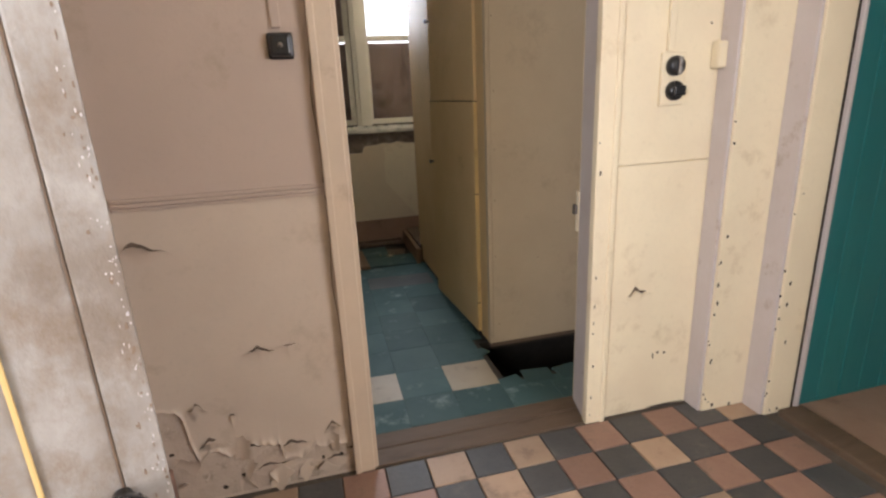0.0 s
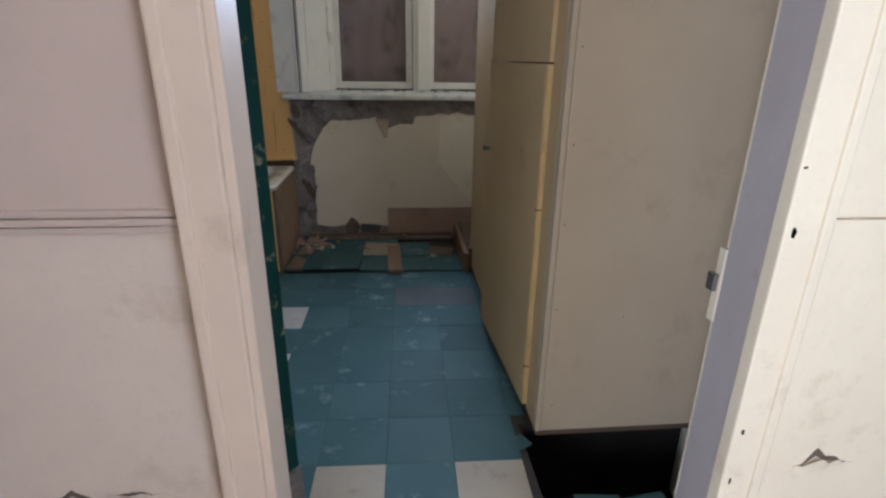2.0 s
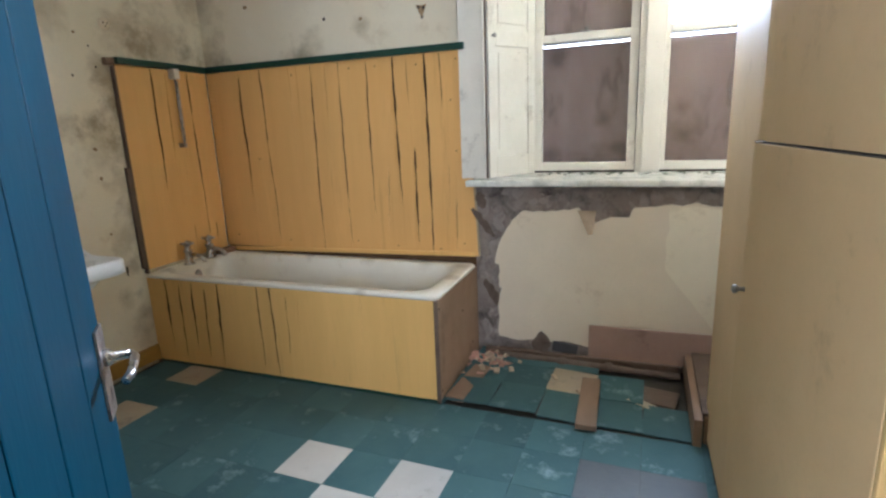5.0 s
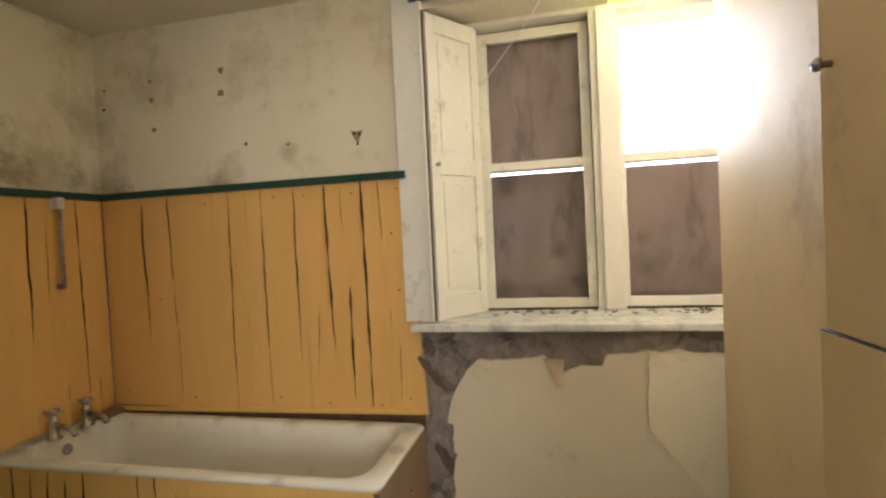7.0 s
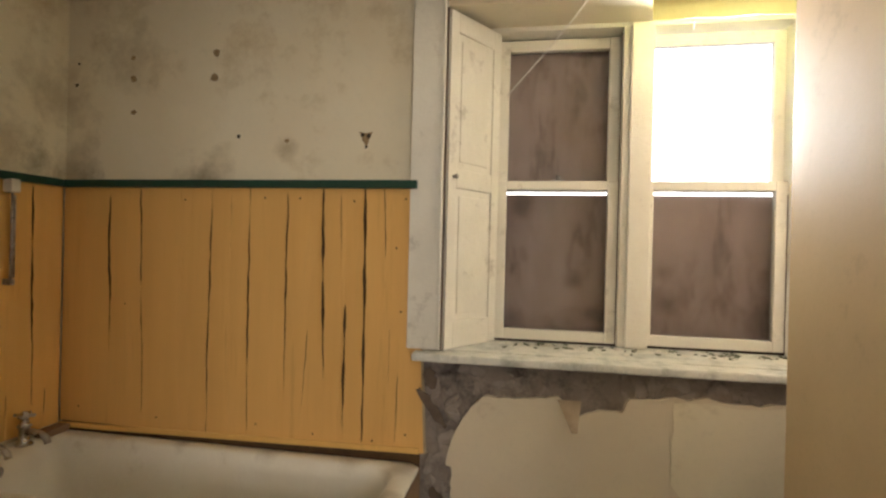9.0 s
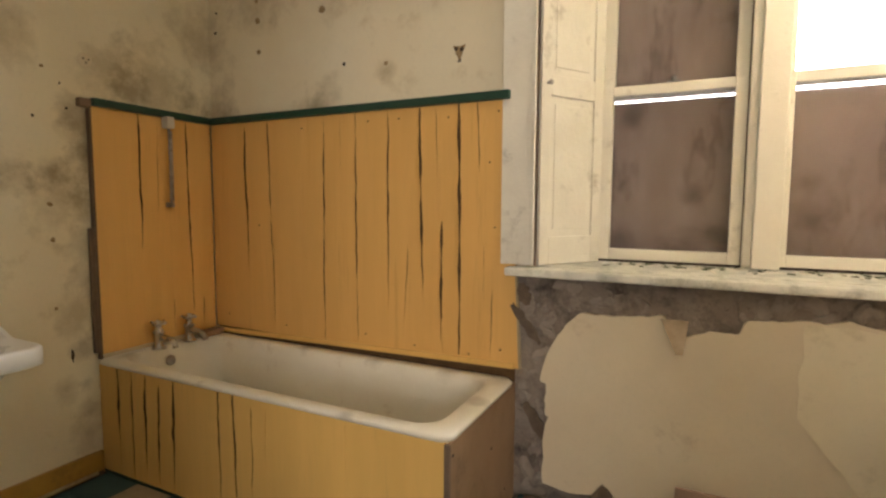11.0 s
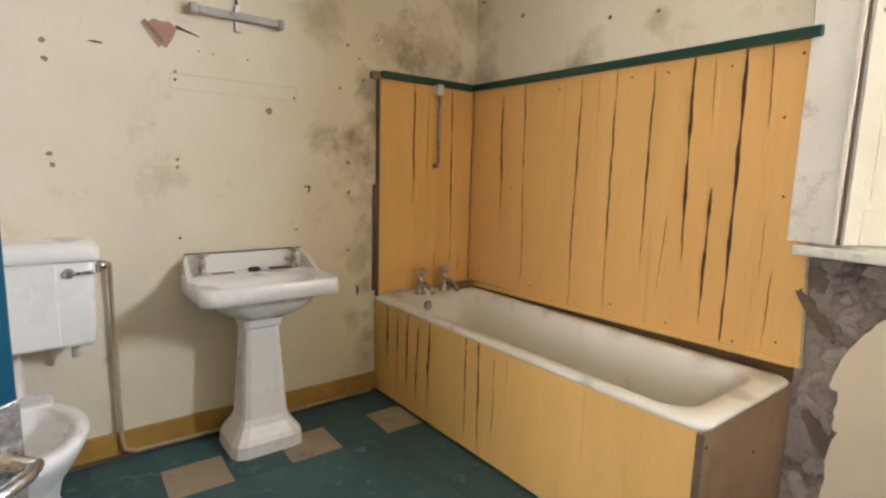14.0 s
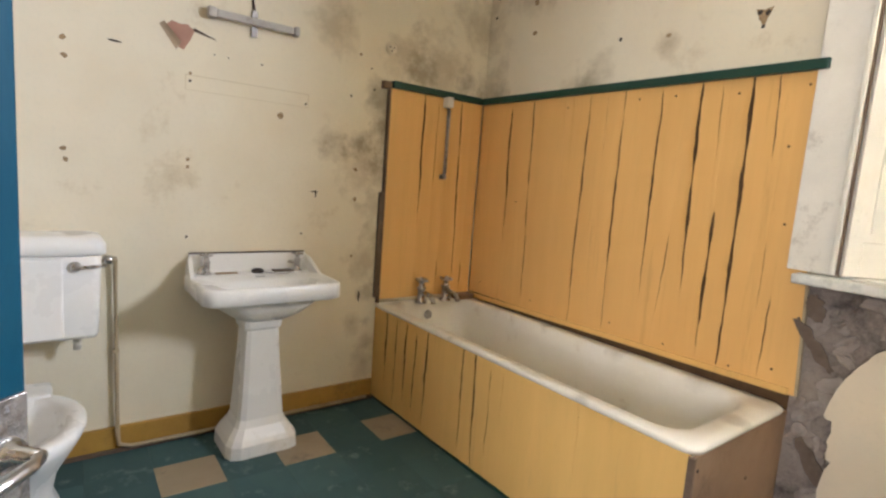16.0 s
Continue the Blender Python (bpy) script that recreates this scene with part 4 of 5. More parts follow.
rings(bm, [rrect(0, 0, 0.36, 0.80, 0.26, 0.1), rrect(0, 0, 0.495, 0.83, 0.27, 0.06), rrect(0, 0, 0.495, 0.872, 0.303, 0.045), rrect(0, 0, 0.507, 0.875, 0.306, 0.045), rrect(0, 0, 0.515, 0.868, 0.30, 0.045),
           rrect(-0.01, -0.005, 0.517, 0.812, 0.252, 0.10), rrect(-0.01, -0.005, 0.508, 0.80, 0.24, 0.10), rrect(-0.015, 0, 0.44, 0.785, 0.228, 0.11),
           rrect(-0.03, 0, 0.30, 0.755, 0.21, 0.13), rrect(-0.06, 0, 0.19, 0.70, 0.19, 0.14), rrect(-0.08, 0, 0.155, 0.64, 0.15, 0.12)], cap0=False)
part("tub", bm, ENAMEL, bath)
bm = bmesh.new()
lathe(bm, [(0.026, 0.0), (0.024, 0.006), (0.012, 0.007), (0.004, 0.004)], (-0.795, 0.0, 0.44), (1, 0, 0.1), 16)
part("overflow", bm, IRON, bath, "dull round overflow")
bm = bmesh.new()
lathe(bm, [(0.03, 0.0), (0.026, 0.004), (0.01, 0.002)], (-0.6, 0.0, 0.1565), (0, 0, 1), 16)
part("plug_hole", bm, IRON, bath)
bp = thing("bath_boarding", (-1.66, 4.099, 0), "ochre hardboard bath panel with vertical cracks", "bath panel")
part("backing", one(0.0, 1.72, 0.01, 0.02, 0.0, 0.492), CRACK, bp, "dark sheet added for the shade inside the cracks")
cracked(bp, 0.0, 1.728, 0.013, 0.494, [(0.136, 0.52, 0.138, 0.04, 0.011), (0.231, 0.49, 0.228, 0.0, 0.009), (0.325, 0.49, 0.313, 0.07, 0.012), (0.412, 0.46, 0.39, 0.02, 0.011), (0.498, 0.5, 0.487, 0.0, 0.011),
                                       (0.755, 0.51, 0.762, 0.03, 0.009), (0.832, 0.55, 0.85, -0.05, 0.010), (0.93, 0.46, 0.925, 0.09, 0.006), (0.998, 0.47, 0.995, 0.25, 0.003), (1.349, 0.5, 1.36, 0.2, 0.002)], YELLOWF)
part("floor_bead", one(0.0, 1.728, -0.006, 0.009, 0.0, 0.0125, bevel=0.003), GREEN, bp, "dark green bead along the floor")
bpe = thing("bath_boarding", (0.07, 4.1, 0), "bare brown hardboard bath end panel", "bath panel")
part("board", one(0.0, 0.01, 0.0, 0.62, 0.01, 0.494, bevel=0.002), BROWNBOARD, bpe)
part("corner_bead", one(-0.006, 0.014, -0.011, -0.0005, 0.0, 0.494, bevel=0.003), WOOD, bpe, "dark corner bead")
for y, z in ((0.35, 0.33), (0.02, 0.45), (0.02, 0.05), (0.5, 0.1)):
    part("nail", lathe(bmesh.new(), [(0.006, 0.0), (0.004, 0.002)], (0.0102, y, z), (1, 0, 0), 8), DARK, bpe, "dark nail head")
pillar_tap("bath_tap", (-1.575, 4.335, 0.516), 0, "tarnished pillar bath tap", 1.4)
pillar_tap("bath_tap", (-1.575, 4.50, 0.516), 0, "tarnished pillar bath tap", 1.4)
blk = thing("wood_block", (-1.575, 4.63, 0.5165), "small ochre wooden block on the bath rim", "block")
part("block", one(-0.03, 0.03, -0.06, 0.06, 0, 0.03, bevel=0.004), RAWWOOD, blk)
sh = thing("shower_riser", (-1.627, 4.445, 1.2), "thin tarnished shower pipe with a white bracket", "shower pipe", rz=90)
bm = bmesh.new()
tube(bm, [(0, -0.03, 0.0), (0, -0.032, 0.1), (0.002, -0.03, 0.25), (0.0, -0.03, 0.40)], 0.007)
tube(bm, [(0.012, -0.03, 0.02), (0.012, -0.03, 0.36)], 0.004)
part("pipe", bm, IRON, sh)
part("bracket", one(-0.02, 0.02, -0.05, -0.004, 0.37, 0.425, bevel=0.006), WHITEPLASTIC, sh, "aged white bracket")
part("foot", one(-0.01, 0.012, -0.038, -0.0, -0.01, 0.015, bevel=0.003), IRON, sh)

# ---- basin ----
bas = thing("pedestal_basin", (-1.648, 3.438, 0), "white ceramic washbasin on an octagonal pedestal", "washbasin", rz=0)
bm = bmesh.new()
rings(bm, [rrect(0.19, 0, 0.555, 0.07, 0.09, 0.05), rrect(0.195, 0, 0.585, 0.115, 0.145, 0.08), rrect(0.195, 0, 0.622, 0.142, 0.195, 0.1), rrect(0.195, 0, 0.65, 0.152, 0.212, 0.1), rrect(0.194, 0, 0.656, 0.186, 0.264, 0.055),
           rrect(0.195, 0, 0.662, 0.195, 0.274, 0.05), rrect(0.195, 0, 0.717, 0.195, 0.274, 0.05), rrect(0.195, 0, 0.725, 0.189, 0.268, 0.05), rrect(0.2, 0, 0.724, 0.172, 0.256, 0.05), rrect(0.2, 0, 0.716, 0.165, 0.25, 0.05),
           rrect(0.235, 0, 0.714, 0.115, 0.2, 0.08), rrect(0.235, 0, 0.69, 0.105, 0.185, 0.09), rrect(0.235, 0, 0.62, 0.08, 0.14, 0.075), rrect(0.23, 0, 0.592, 0.045, 0.07, 0.04)])
part("bowl", bm, CERAMIC, bas)
bm = bmesh.new()
rings(bm, [[(0.0, -0.262, 0.70), (0.03, -0.262, 0.70), (0.03, 0.262, 0.70), (0.0, 0.262, 0.70)], [(0.0, -0.262, 0.75), (0.026, -0.262, 0.75), (0.026, 0.262, 0.75), (0.0, 0.262, 0.75)],
           [(0.0, -0.25, 0.80), (0.018, -0.25, 0.80), (0.018, 0.25, 0.80), (0.0, 0.25, 0.80)]], smooth=False)
for sy in (-1, 1):
    rings(bm, [[(0.026, sy * 0.262, 0.70), (0.20, sy * 0.278, 0.70), (0.20, sy * 0.262, 0.70), (0.026, sy * 0.245, 0.70)], [(0.02, sy * 0.255, 0.79), (0.05, sy * 0.262, 0.785), (0.05, sy * 0.25, 0.785), (0.02, sy * 0.243, 0.79)]], smooth=False)
part("splashback", bm, CERAMIC, bas)
part("grime_line", one(0.0, 0.005, -0.25, 0.25, 0.8005, 0.806), DARK, bas, "dark grime along the wall joint")
bm = bmesh.new()
rings(bm, [rrect(0.185, -0.012, z, hx, hy, r, 2) for z, hx, hy, r in ((0.0, 0.135, 0.15, 0.05), (0.05, 0.132, 0.147, 0.05), (0.07, 0.122, 0.136, 0.045), (0.11, 0.095, 0.108, 0.035), (0.14, 0.084, 0.096, 0.03), (0.36, 0.069, 0.08, 0.026), (0.515, 0.061, 0.071, 0.023),
                                                                    (0.525, 0.07, 0.08, 0.024), (0.545, 0.072, 0.083, 0.024), (0.575, 0.068, 0.079, 0.024))], smooth=False)
part("pedestal", bm, CERAMIC, bas)
bm = bmesh.new()
lathe(bm, [(0.02, 0.0), (0.018, 0.003), (0.008, 0.001)], (0.23, 0, 0.5935), (0, 0, 1), 14)
part("waste", bm, IRON, bas, "tarnished waste ring")
part("back_ledge", one(0.027, 0.085, -0.243, 0.243, 0.7165, 0.7225, bevel=0.003), CERAMIC, bas)
part("plug", lathe(bmesh.new(), [(0.026, 0.0), (0.026, 0.010), (0.019, 0.015), (0.004, 0.016)], (0.066, 0.015, 0.723), (0, 0, 1), 14), DARK, bas, "dark rubber plug on the ledge")
part("overflow_slot", one(0.118, 0.126, -0.012, 0.03, 0.7146, 0.7156, bevel=0.0004), BLACK, bas, "black overflow slot")
bm = bmesh.new()
tube(bm, [(0.07, 0.03, 0.727), (0.10, 0.05, 0.727), (0.13, 0.09, 0.725), (0.125, 0.13, 0.724), (0.09, 0.16, 0.726)], 0.0025, 6)
part("soap_stain", one(0.05, 0.08, -0.16, -0.07, 0.7228, 0.7262, bevel=0.0015), HOLE, bas, "brown soap stain")
part("plug_chain", bm, IRON, bas, "tarnished plug chain")
part("soap_stain", one(0.035, 0.084, 0.085, 0.175, 0.7228, 0.729, bevel=0.0025), WOOD, bas, "brown soap stain")
pillar_tap("basin_tap", (-1.585, 3.243, 0.7228), -35, "chrome pillar basin tap", 0.9)
pillar_tap("basin_tap", (-1.585, 3.633, 0.7228), -150, "chrome pillar basin tap", 0.9)

# ---- toilet ----
wc = thing("toilet", (-1.648, 2.63, 0), "white ceramic toilet with a low cistern", "toilet")
bm = bmesh.new()
rings(bm, [circle(0.33, 0, 0.000, 0.15, 0.115, 28), circle(0.33, 0, 0.026, 0.145, 0.11, 28), circle(0.34, 0, 0.088, 0.125, 0.09, 28), circle(0.36, 0, 0.176, 0.15, 0.105, 28), circle(0.385, 0, 0.255, 0.20, 0.145, 28), circle(0.395, 0, 0.304, 0.235, 0.17, 28),
           circle(0.395, 0, 0.330, 0.248, 0.183, 28), circle(0.395, 0, 0.348, 0.245, 0.182, 28), circle(0.395, 0, 0.354, 0.232, 0.172, 28), circle(0.395, 0, 0.352, 0.19, 0.13, 28), circle(0.395, 0, 0.326, 0.185, 0.125, 28), circle(0.37, 0, 0.238, 0.13, 0.09, 28),
           circle(0.35, 0, 0.194, 0.08, 0.06, 28)])
part("pan", bm, CERAMIC, wc)
part("hinge_shelf", one(0.085, 0.22, -0.095, 0.095, 0.28, 0.365, bevel=0.018), CERAMIC, wc)
bm = bmesh.new()
rings(bm, [rrect(0.095, 0, 0.535, 0.082, 0.225, 0.02), rrect(0.095, 0, 0.55, 0.088, 0.232, 0.024), rrect(0.095, 0, 0.825, 0.094, 0.243, 0.026), rrect(0.095, 0, 0.832, 0.09, 0.24, 0.026)])
cis = part("cistern", bm, CERAMIC, wc)
part("cistern_panel", one(0.18, 0.2, -0.13, 0.13, 0.545, 0.825, bevel=0.006), CERAMIC, cis)
bm = bmesh.new()
rings(bm, [rrect(0.097, 0, 0.833, 0.097, 0.25, 0.028), rrect(0.097, 0, 0.838, 0.102, 0.256, 0.03), rrect(0.097, 0, 0.872, 0.102, 0.256, 0.03), rrect(0.097, 0, 0.893, 0.09, 0.243, 0.03), rrect(0.097, 0, 0.90, 0.07, 0.22, 0.03)])
part("cistern_lid", bm, CERAMIC, wc)
bm = bmesh.new()
lathe(bm, [(0.018, 0.0), (0.017, 0.012), (0.01, 0.02)], (0.187, 0.165, 0.795), (1, 0, 0), 12)
tube(bm, [(0.203, 0.16, 0.795), (0.207, 0.185, 0.795), (0.205, 0.23, 0.797), (0.202, 0.255, 0.799)], 0.0055)
part("flush_lever", bm, CHROME, wc, "tarnished chrome flush lever")
bm = bmesh.new()
tube(bm, [(0.095, 0, 0.54), (0.095, 0, 0.42), (0.1, 0, 0.36), (0.13, 0, 0.32)], 0.02, 12)
part("flush_pipe", bm, WHITEPLASTIC, wc)
bm = bmesh.new()
tube(bm, [(0.1, 0.17, 0.54), (0.1, 0.17, 0.475)], 0.013, 10)
part("overflow_stub", bm, WHITEPLASTIC, wc)
pp = thing("water_pipe", (-1.635, 2.925, 0), "painted copper water pipe running down the wall", "pipe")
bm = bmesh.new()
tube(bm, [(0.1, -0.05, 0.80), (0.1, -0.02, 0.805), (0.06, -0.005, 0.80), (0.02, 0.0, 0.79), (0.012, 0.0, 0.74), (0.012, 0.002, 0.4), (0.012, 0.004, 0.1), (0.02, 0.008, 0.04), (0.028, 0.05, 0.026), (0.028, 0.3, 0.024), (0.028, 1.12, 0.024)], 0.0085, 8)
part("pipe", bm, PIPE, pp)
bm = bmesh.new()
lathe(bm, [(0.014, -0.014), (0.017, -0.01), (0.017, 0.01), (0.014, 0.014)], (0.1, -0.03, 0.803), (0, 1, 0), 8)
part("nut", bm, CHROME, pp)
part("clip", one(-0.006, 0.022, -0.012, 0.012, 0.42, 0.435, bevel=0.002), PIPE, pp)

# ---- fittings and marks on the west wall ----
lb = thing("wall_light", (-1.65, 3.43, 1.775), "broken white strip light batten on the wall", "wall light")
part("batten", one(0.012, 0.042, -0.155, 0.16, -0.015, 0.015, bevel=0.006), IRONGREY, lb)
for y0, y1 in ((-0.19, -0.1552), (0.1602, 0.185)):
    part("end_cap", one(0.008, 0.05, y0, y1, -0.021, 0.021, bevel=0.011), IRONGREY, lb)
part("bracket", one(0.0, 0.013, -0.012, 0.012, -0.055, 0.05, bevel=0.002), IRON, lb)
bm = bmesh.new()
tube(bm, [(0.008, 0.0, 0.05), (0.006, -0.01, 0.1), (0.005, -0.012, 0.35), (0.005, -0.012, 0.71)], 0.004, 6)
part("cable", bm, DARK, lb, "dark cable up the wall")
so = thing("ceiling_rose", (-1.65, 4.1, 1.813), "old round cream wall socket", "socket")
bm = bmesh.new()
lathe(bm, [(0.03, 0.0), (0.03, 0.004), (0.022, 0.012), (0.008, 0.014)], (0, 0, 0), (1, 0, 0), 18)
part("cover", bm, PLASTER, so)
bm = bmesh.new()
for dy, dz in ((-0.011, 0.004), (0.011, 0.004), (0, -0.012)):
    lathe(bm, [(0.004, 0.0), (0.004, 0.0012)], (0.0132, dy, dz), (1, 0, 0), 8)
part("socket_holes", bm, DARK, so)


def west_spot(y, z, r):
    bm = bmesh.new()
    chip(bm, -1.6499, y, z, r, r, "x")
    return bm


spots = ((2.778, 1.52, .012), (2.775, 1.58, .012), (2.771, 1.195, .012), (2.777, 1.156, .012), (3.186, 1.53, .008), (3.186, 1.50, .007), (3.18, 1.19, .009), (3.18, 1.16, .009), (3.178, .873, .007), (3.672, .887, .006),
         (3.938, 1.203, .014), (3.941, 1.057, .012), (3.94, .773, .008), (3.895, 1.553, .007), (3.936, 1.753, .009), (3.999, 1.698, .006), (3.276, 1.619, .004), (3.33, 1.617, .004), (3.468, 1.616, .005), (3.553, 1.413, .018), (3.67, 1.48, .006), (2.62, 1.85, .004), (4.02, 1.6, .007))
for y, z, r in spots:
    part("fixing_hole", west_spot(y, z, r * 0.85), DARK if r < 0.008 else HOLE, bpy.data.objects["wall_bath_west"], "small dark fixing hole")
bm = bmesh.new()
for dy, dz, w, h in ((3.727, 1.085, 0.02, 0.004), (3.735, 1.075, 0.004, 0.018), (3.992, .56, .006, .03), (2.93, 1.60, 0.025, 0.004)):
    chip(bm, -1.6499, dy, dz, w, h, "x")
part("scratch", bm, DARK, bpy.data.objects["wall_bath_west"], "dark scratch in the distemper")
for x, z, r in ((-0.897, 2.113, .022), (-0.889, 2.222, .022), (-1.301, 2.12, .022), (-1.296, 1.969, .018), (-1.304, 2.215, .014), (-0.773, 1.851, .011), (-0.196, 1.83, .016), (-0.205, 1.85, .012), (-0.18, 1.845, .012), (-0.19, 1.80, .009), (-1.6, 2.1, .012), (-1.59, 2.2, .008), (-0.545, 1.83, .013)):
    bm = bmesh.new()
    chip(bm, x, 4.7399, z, r * 0.8, r * 0.8, "y")
    part("fixing_hole", bm, DARK if r < 0.0125 else HOLE, bpy.data.objects["wall_window_1"], "small dark fixing hole")
bm = bmesh.new()
rings(bm, [[(-0.191 + a * k, 4.7398 - h, 1.834 + b * k) for a, b in ((-0.03, 0.03), (0.0, 0.024), (0.03, 0.03), (0.014, -0.006), (0.002, -0.04), (-0.014, -0.006))] for k, h in ((1.0, 0.0), (0.95, 0.0008))], smooth=False)
part("filler_patch", bm, HOLE, bpy.data.objects["wall_window_1"], "brown filler patch round screw holes")
tw = thing("torn_paper", (-1.65, 3.14, 1.665), "torn wall paint showing pink plaster", "torn paint")
bm = bmesh.new()
rings(bm, [[(0.0005 + t, y * s, z * s) for y, z in ((-0.045, 0.03), (-0.02, 0.052), (0.012, 0.045), (0.035, 0.05), (0.06, 0.028), (0.045, -0.01), (0.02, -0.05), (-0.01, -0.035), (-0.035, 0.0))] for t, s in ((0, 1), (0.002, 0.98))], smooth=False)
part("bare_patch", bm, PINKPLASTER, tw, "bare pink plaster")
part("curled_edge", grid_slab(bmesh.new(), 5, 4, lambda u, v: (Vector((0.002 + 0.014 * v * v, -0.065 + 0.06 * u + 0.015 * v, 0.03 - 0.085 * u * (1 - 0.2 * v) + 0.012 * v)), Vector((1, 0, 0))), 0.001), PAPER, tw)
part("strip_tear", grid_slab(bmesh.new(), 5, 2, lambda u, v: (Vector((0.002 + 0.006 * v, 0.055 + 0.085 * u, 0.028 - 0.018 * u + 0.012 * v * (1 - u))), Vector((1, 0, 0))), 0.001), WOOD, tw)
tr = thing("shelf_mark", (-1.65, 3.425, 1.495), "faint outline of a removed shelf", "mark")
for r in ((-0.255, 0.255, 0.027, 0.03), (-0.255, 0.255, -0.03, -0.028), (-0.257, -0.2545, -0.03, 0.03), (0.2545, 0.257, -0.03, 0.03)):
    part("line", one(0.0, 0.0008, *r), MARK, tr)

# ---- window ----
win = tagged(new("window_1"), "painted double sash window, mostly boarded up", "window", kind="structure")
win.location = (0.93, 5.03, 0.98)


def sash(x0, x1, z0, z1, y, bars, glass):
    t, b, s = bars
    f = part("sash", boxes((x0, x0 + s, y - 0.02, y + 0.02, z0, z1), (x1 - s, x1, y - 0.02, y + 0.02, z0, z1), (x0 + s, x1 - s, y - 0.02, y + 0.02, z1 - t, z1), (x0 + s, x1 - s, y - 0.02, y + 0.02, z0, z0 + b), bevel=0.004), WHITEPAINT, win)
    p = part("pane", one(x0 + s - 0.004, x1 - s + 0.004, y - 0.002, y + 0.002, z0 + b - 0.004, z1 - t + 0.004), glass, f)
    p.visible_shadow = False


for x0, x1 in ((-0.59, -0.06), (0.04, 0.61)):
    sash(x0, x1, 0.0, 0.715, 0.0, (0.04, 0.05, 0.045), GLASS)
    sash(x0, x1, 0.675, 1.36, 0.042, (0.05, 0.035, 0.045), GLASS if x0 < 0 else CLEARGLASS)
part("frame", one(-0.625, -0.5905, -0.05, 0.1, 0.0, 1.37, bevel=0.004), WHITEPAINT, win)
part("mullion", boxes((-0.0595, 0.0395, -0.06, 0.1, 0.0, 1.37), (-0.03, 0.06, -0.085, -0.0605, 0.0, 1.37), bevel=0.005), WHITEPAINT, win)
part("frame", one(0.6105, 0.655, -0.05, 0.1, 0.0, 1.37, bevel=0.004), WHITEPAINT, win)
part("head", one(-0.625, 0.655, -0.055, 0.1, 1.3705, 1.40, bevel=0.004), WHITEPAINT, win)
part("sill", boxes((-0.885, 0.87, -0.375, -0.29, -0.045, -0.012), (-0.78, 0.79, -0.29, 0.1, -0.045, -0.006), bevel=0.008), SILLPAINT, win, "flaking white painted window sill")
for x0, x1, z0, z1 in ((-0.6, -0.05, 0.0, 0.664), (-0.6, -0.05, 0.676, 1.38), (0.03, 0.62, 0.0, 0.664)):
    part("boarding", one(x0, x1, 0.085, 0.1, z0, z1), PLY, win, "stained brown boarding behind the glass")
for x0, x1, z1 in ((-0.5925, -0.5875, 1.36), (-0.0635, -0.0575, 1.36), (0.0385, 0.0425, 0.66), (0.6075, 0.612, 0.66)):
    part("grime_line", one(x0, x1, -0.0225, -0.0195, 0.0, z1), WOOD, win, "dark grime in the joint of the sash")
for x0, x1 in ((-0.59, -0.06), (0.04, 0.61)):
    part("grime_line", one(x0, x1, -0.0235, -0.0195, -0.004, 0.006, bevel=0.001), DARK, win, "dark rot along the bottom rail")
bm = bmesh.new()
lathe(bm, [(0.008, 0.0), (0.008, 0.012), (0.013, 0.016), (0.01, 0.024)], (-0.32, -0.02, 0.715), (0, 0, 1), 10)
box(bm, -0.345, -0.295, -0.025, -0.012, 0.716, 0.722, bevel=0.001)
part("catch", bm, IRON, win, "dull sash catch")
structure("window_casing", boxes((0.012, 0.148, 4.705, 4.7395, 0.975, 2.42), (0.135, 0.15, 4.695, 4.7395, 0.975, 2.42), bevel=0.004), WHITEPAINT, "grimy white window architrave")
structure("window_reveal", boxes((0.1505, 0.30, 4.98, 5.15, 0.975, 2.37), (1.60, 1.72, 4.98, 5.15, 0.975, 2.37)), WHITEPAINT, "white painted window reveal")


# Solid strip paints the joint's shade between casing and shutter.
structure("trim", one(0.1503, 0.1565, 4.702, 4.738, 0.976, 2.35), WOOD, "solid dark strip coloured as the shaded joint beside the folded shutter")
rng = random.Random(17)
for mat, count, text in ((WHITEPAINT, 90, "loose flakes of white paint on the window sill"), (MOSS, 70, "mossy grey green dirt on the window sill")):
    bits = bmesh.new()
    for _ in range(count):
        q = rng.uniform(0.004, 0.02)
        x, y = rng.uniform(0.36, 1.52), 4.985 - abs(rng.gauss(0, 0.07))
        m = Matrix.Translation((x, max(4.76, y), 0.976)) @ Euler((rng.uniform(-0.15, 0.15), rng.uniform(-0.15, 0.15), rng.uniform(0, 6))).to_matrix().to_4x4()
        rings(bits, [[m @ Vector((q * (0.5 + 0.7 * rng.random()) * math.cos(k * 1.047), 0.7 * q * (0.5 + 0.7 * rng.random()) * math.sin(k * 1.047), h)) for k in range(6)] for h in (-0.001, 0.0025)], smooth=False)
    ob = new("sill_debris", mesh_of("sill_debris", bits, mat))
    tagged(ob, text, "debris", kind="stuff")


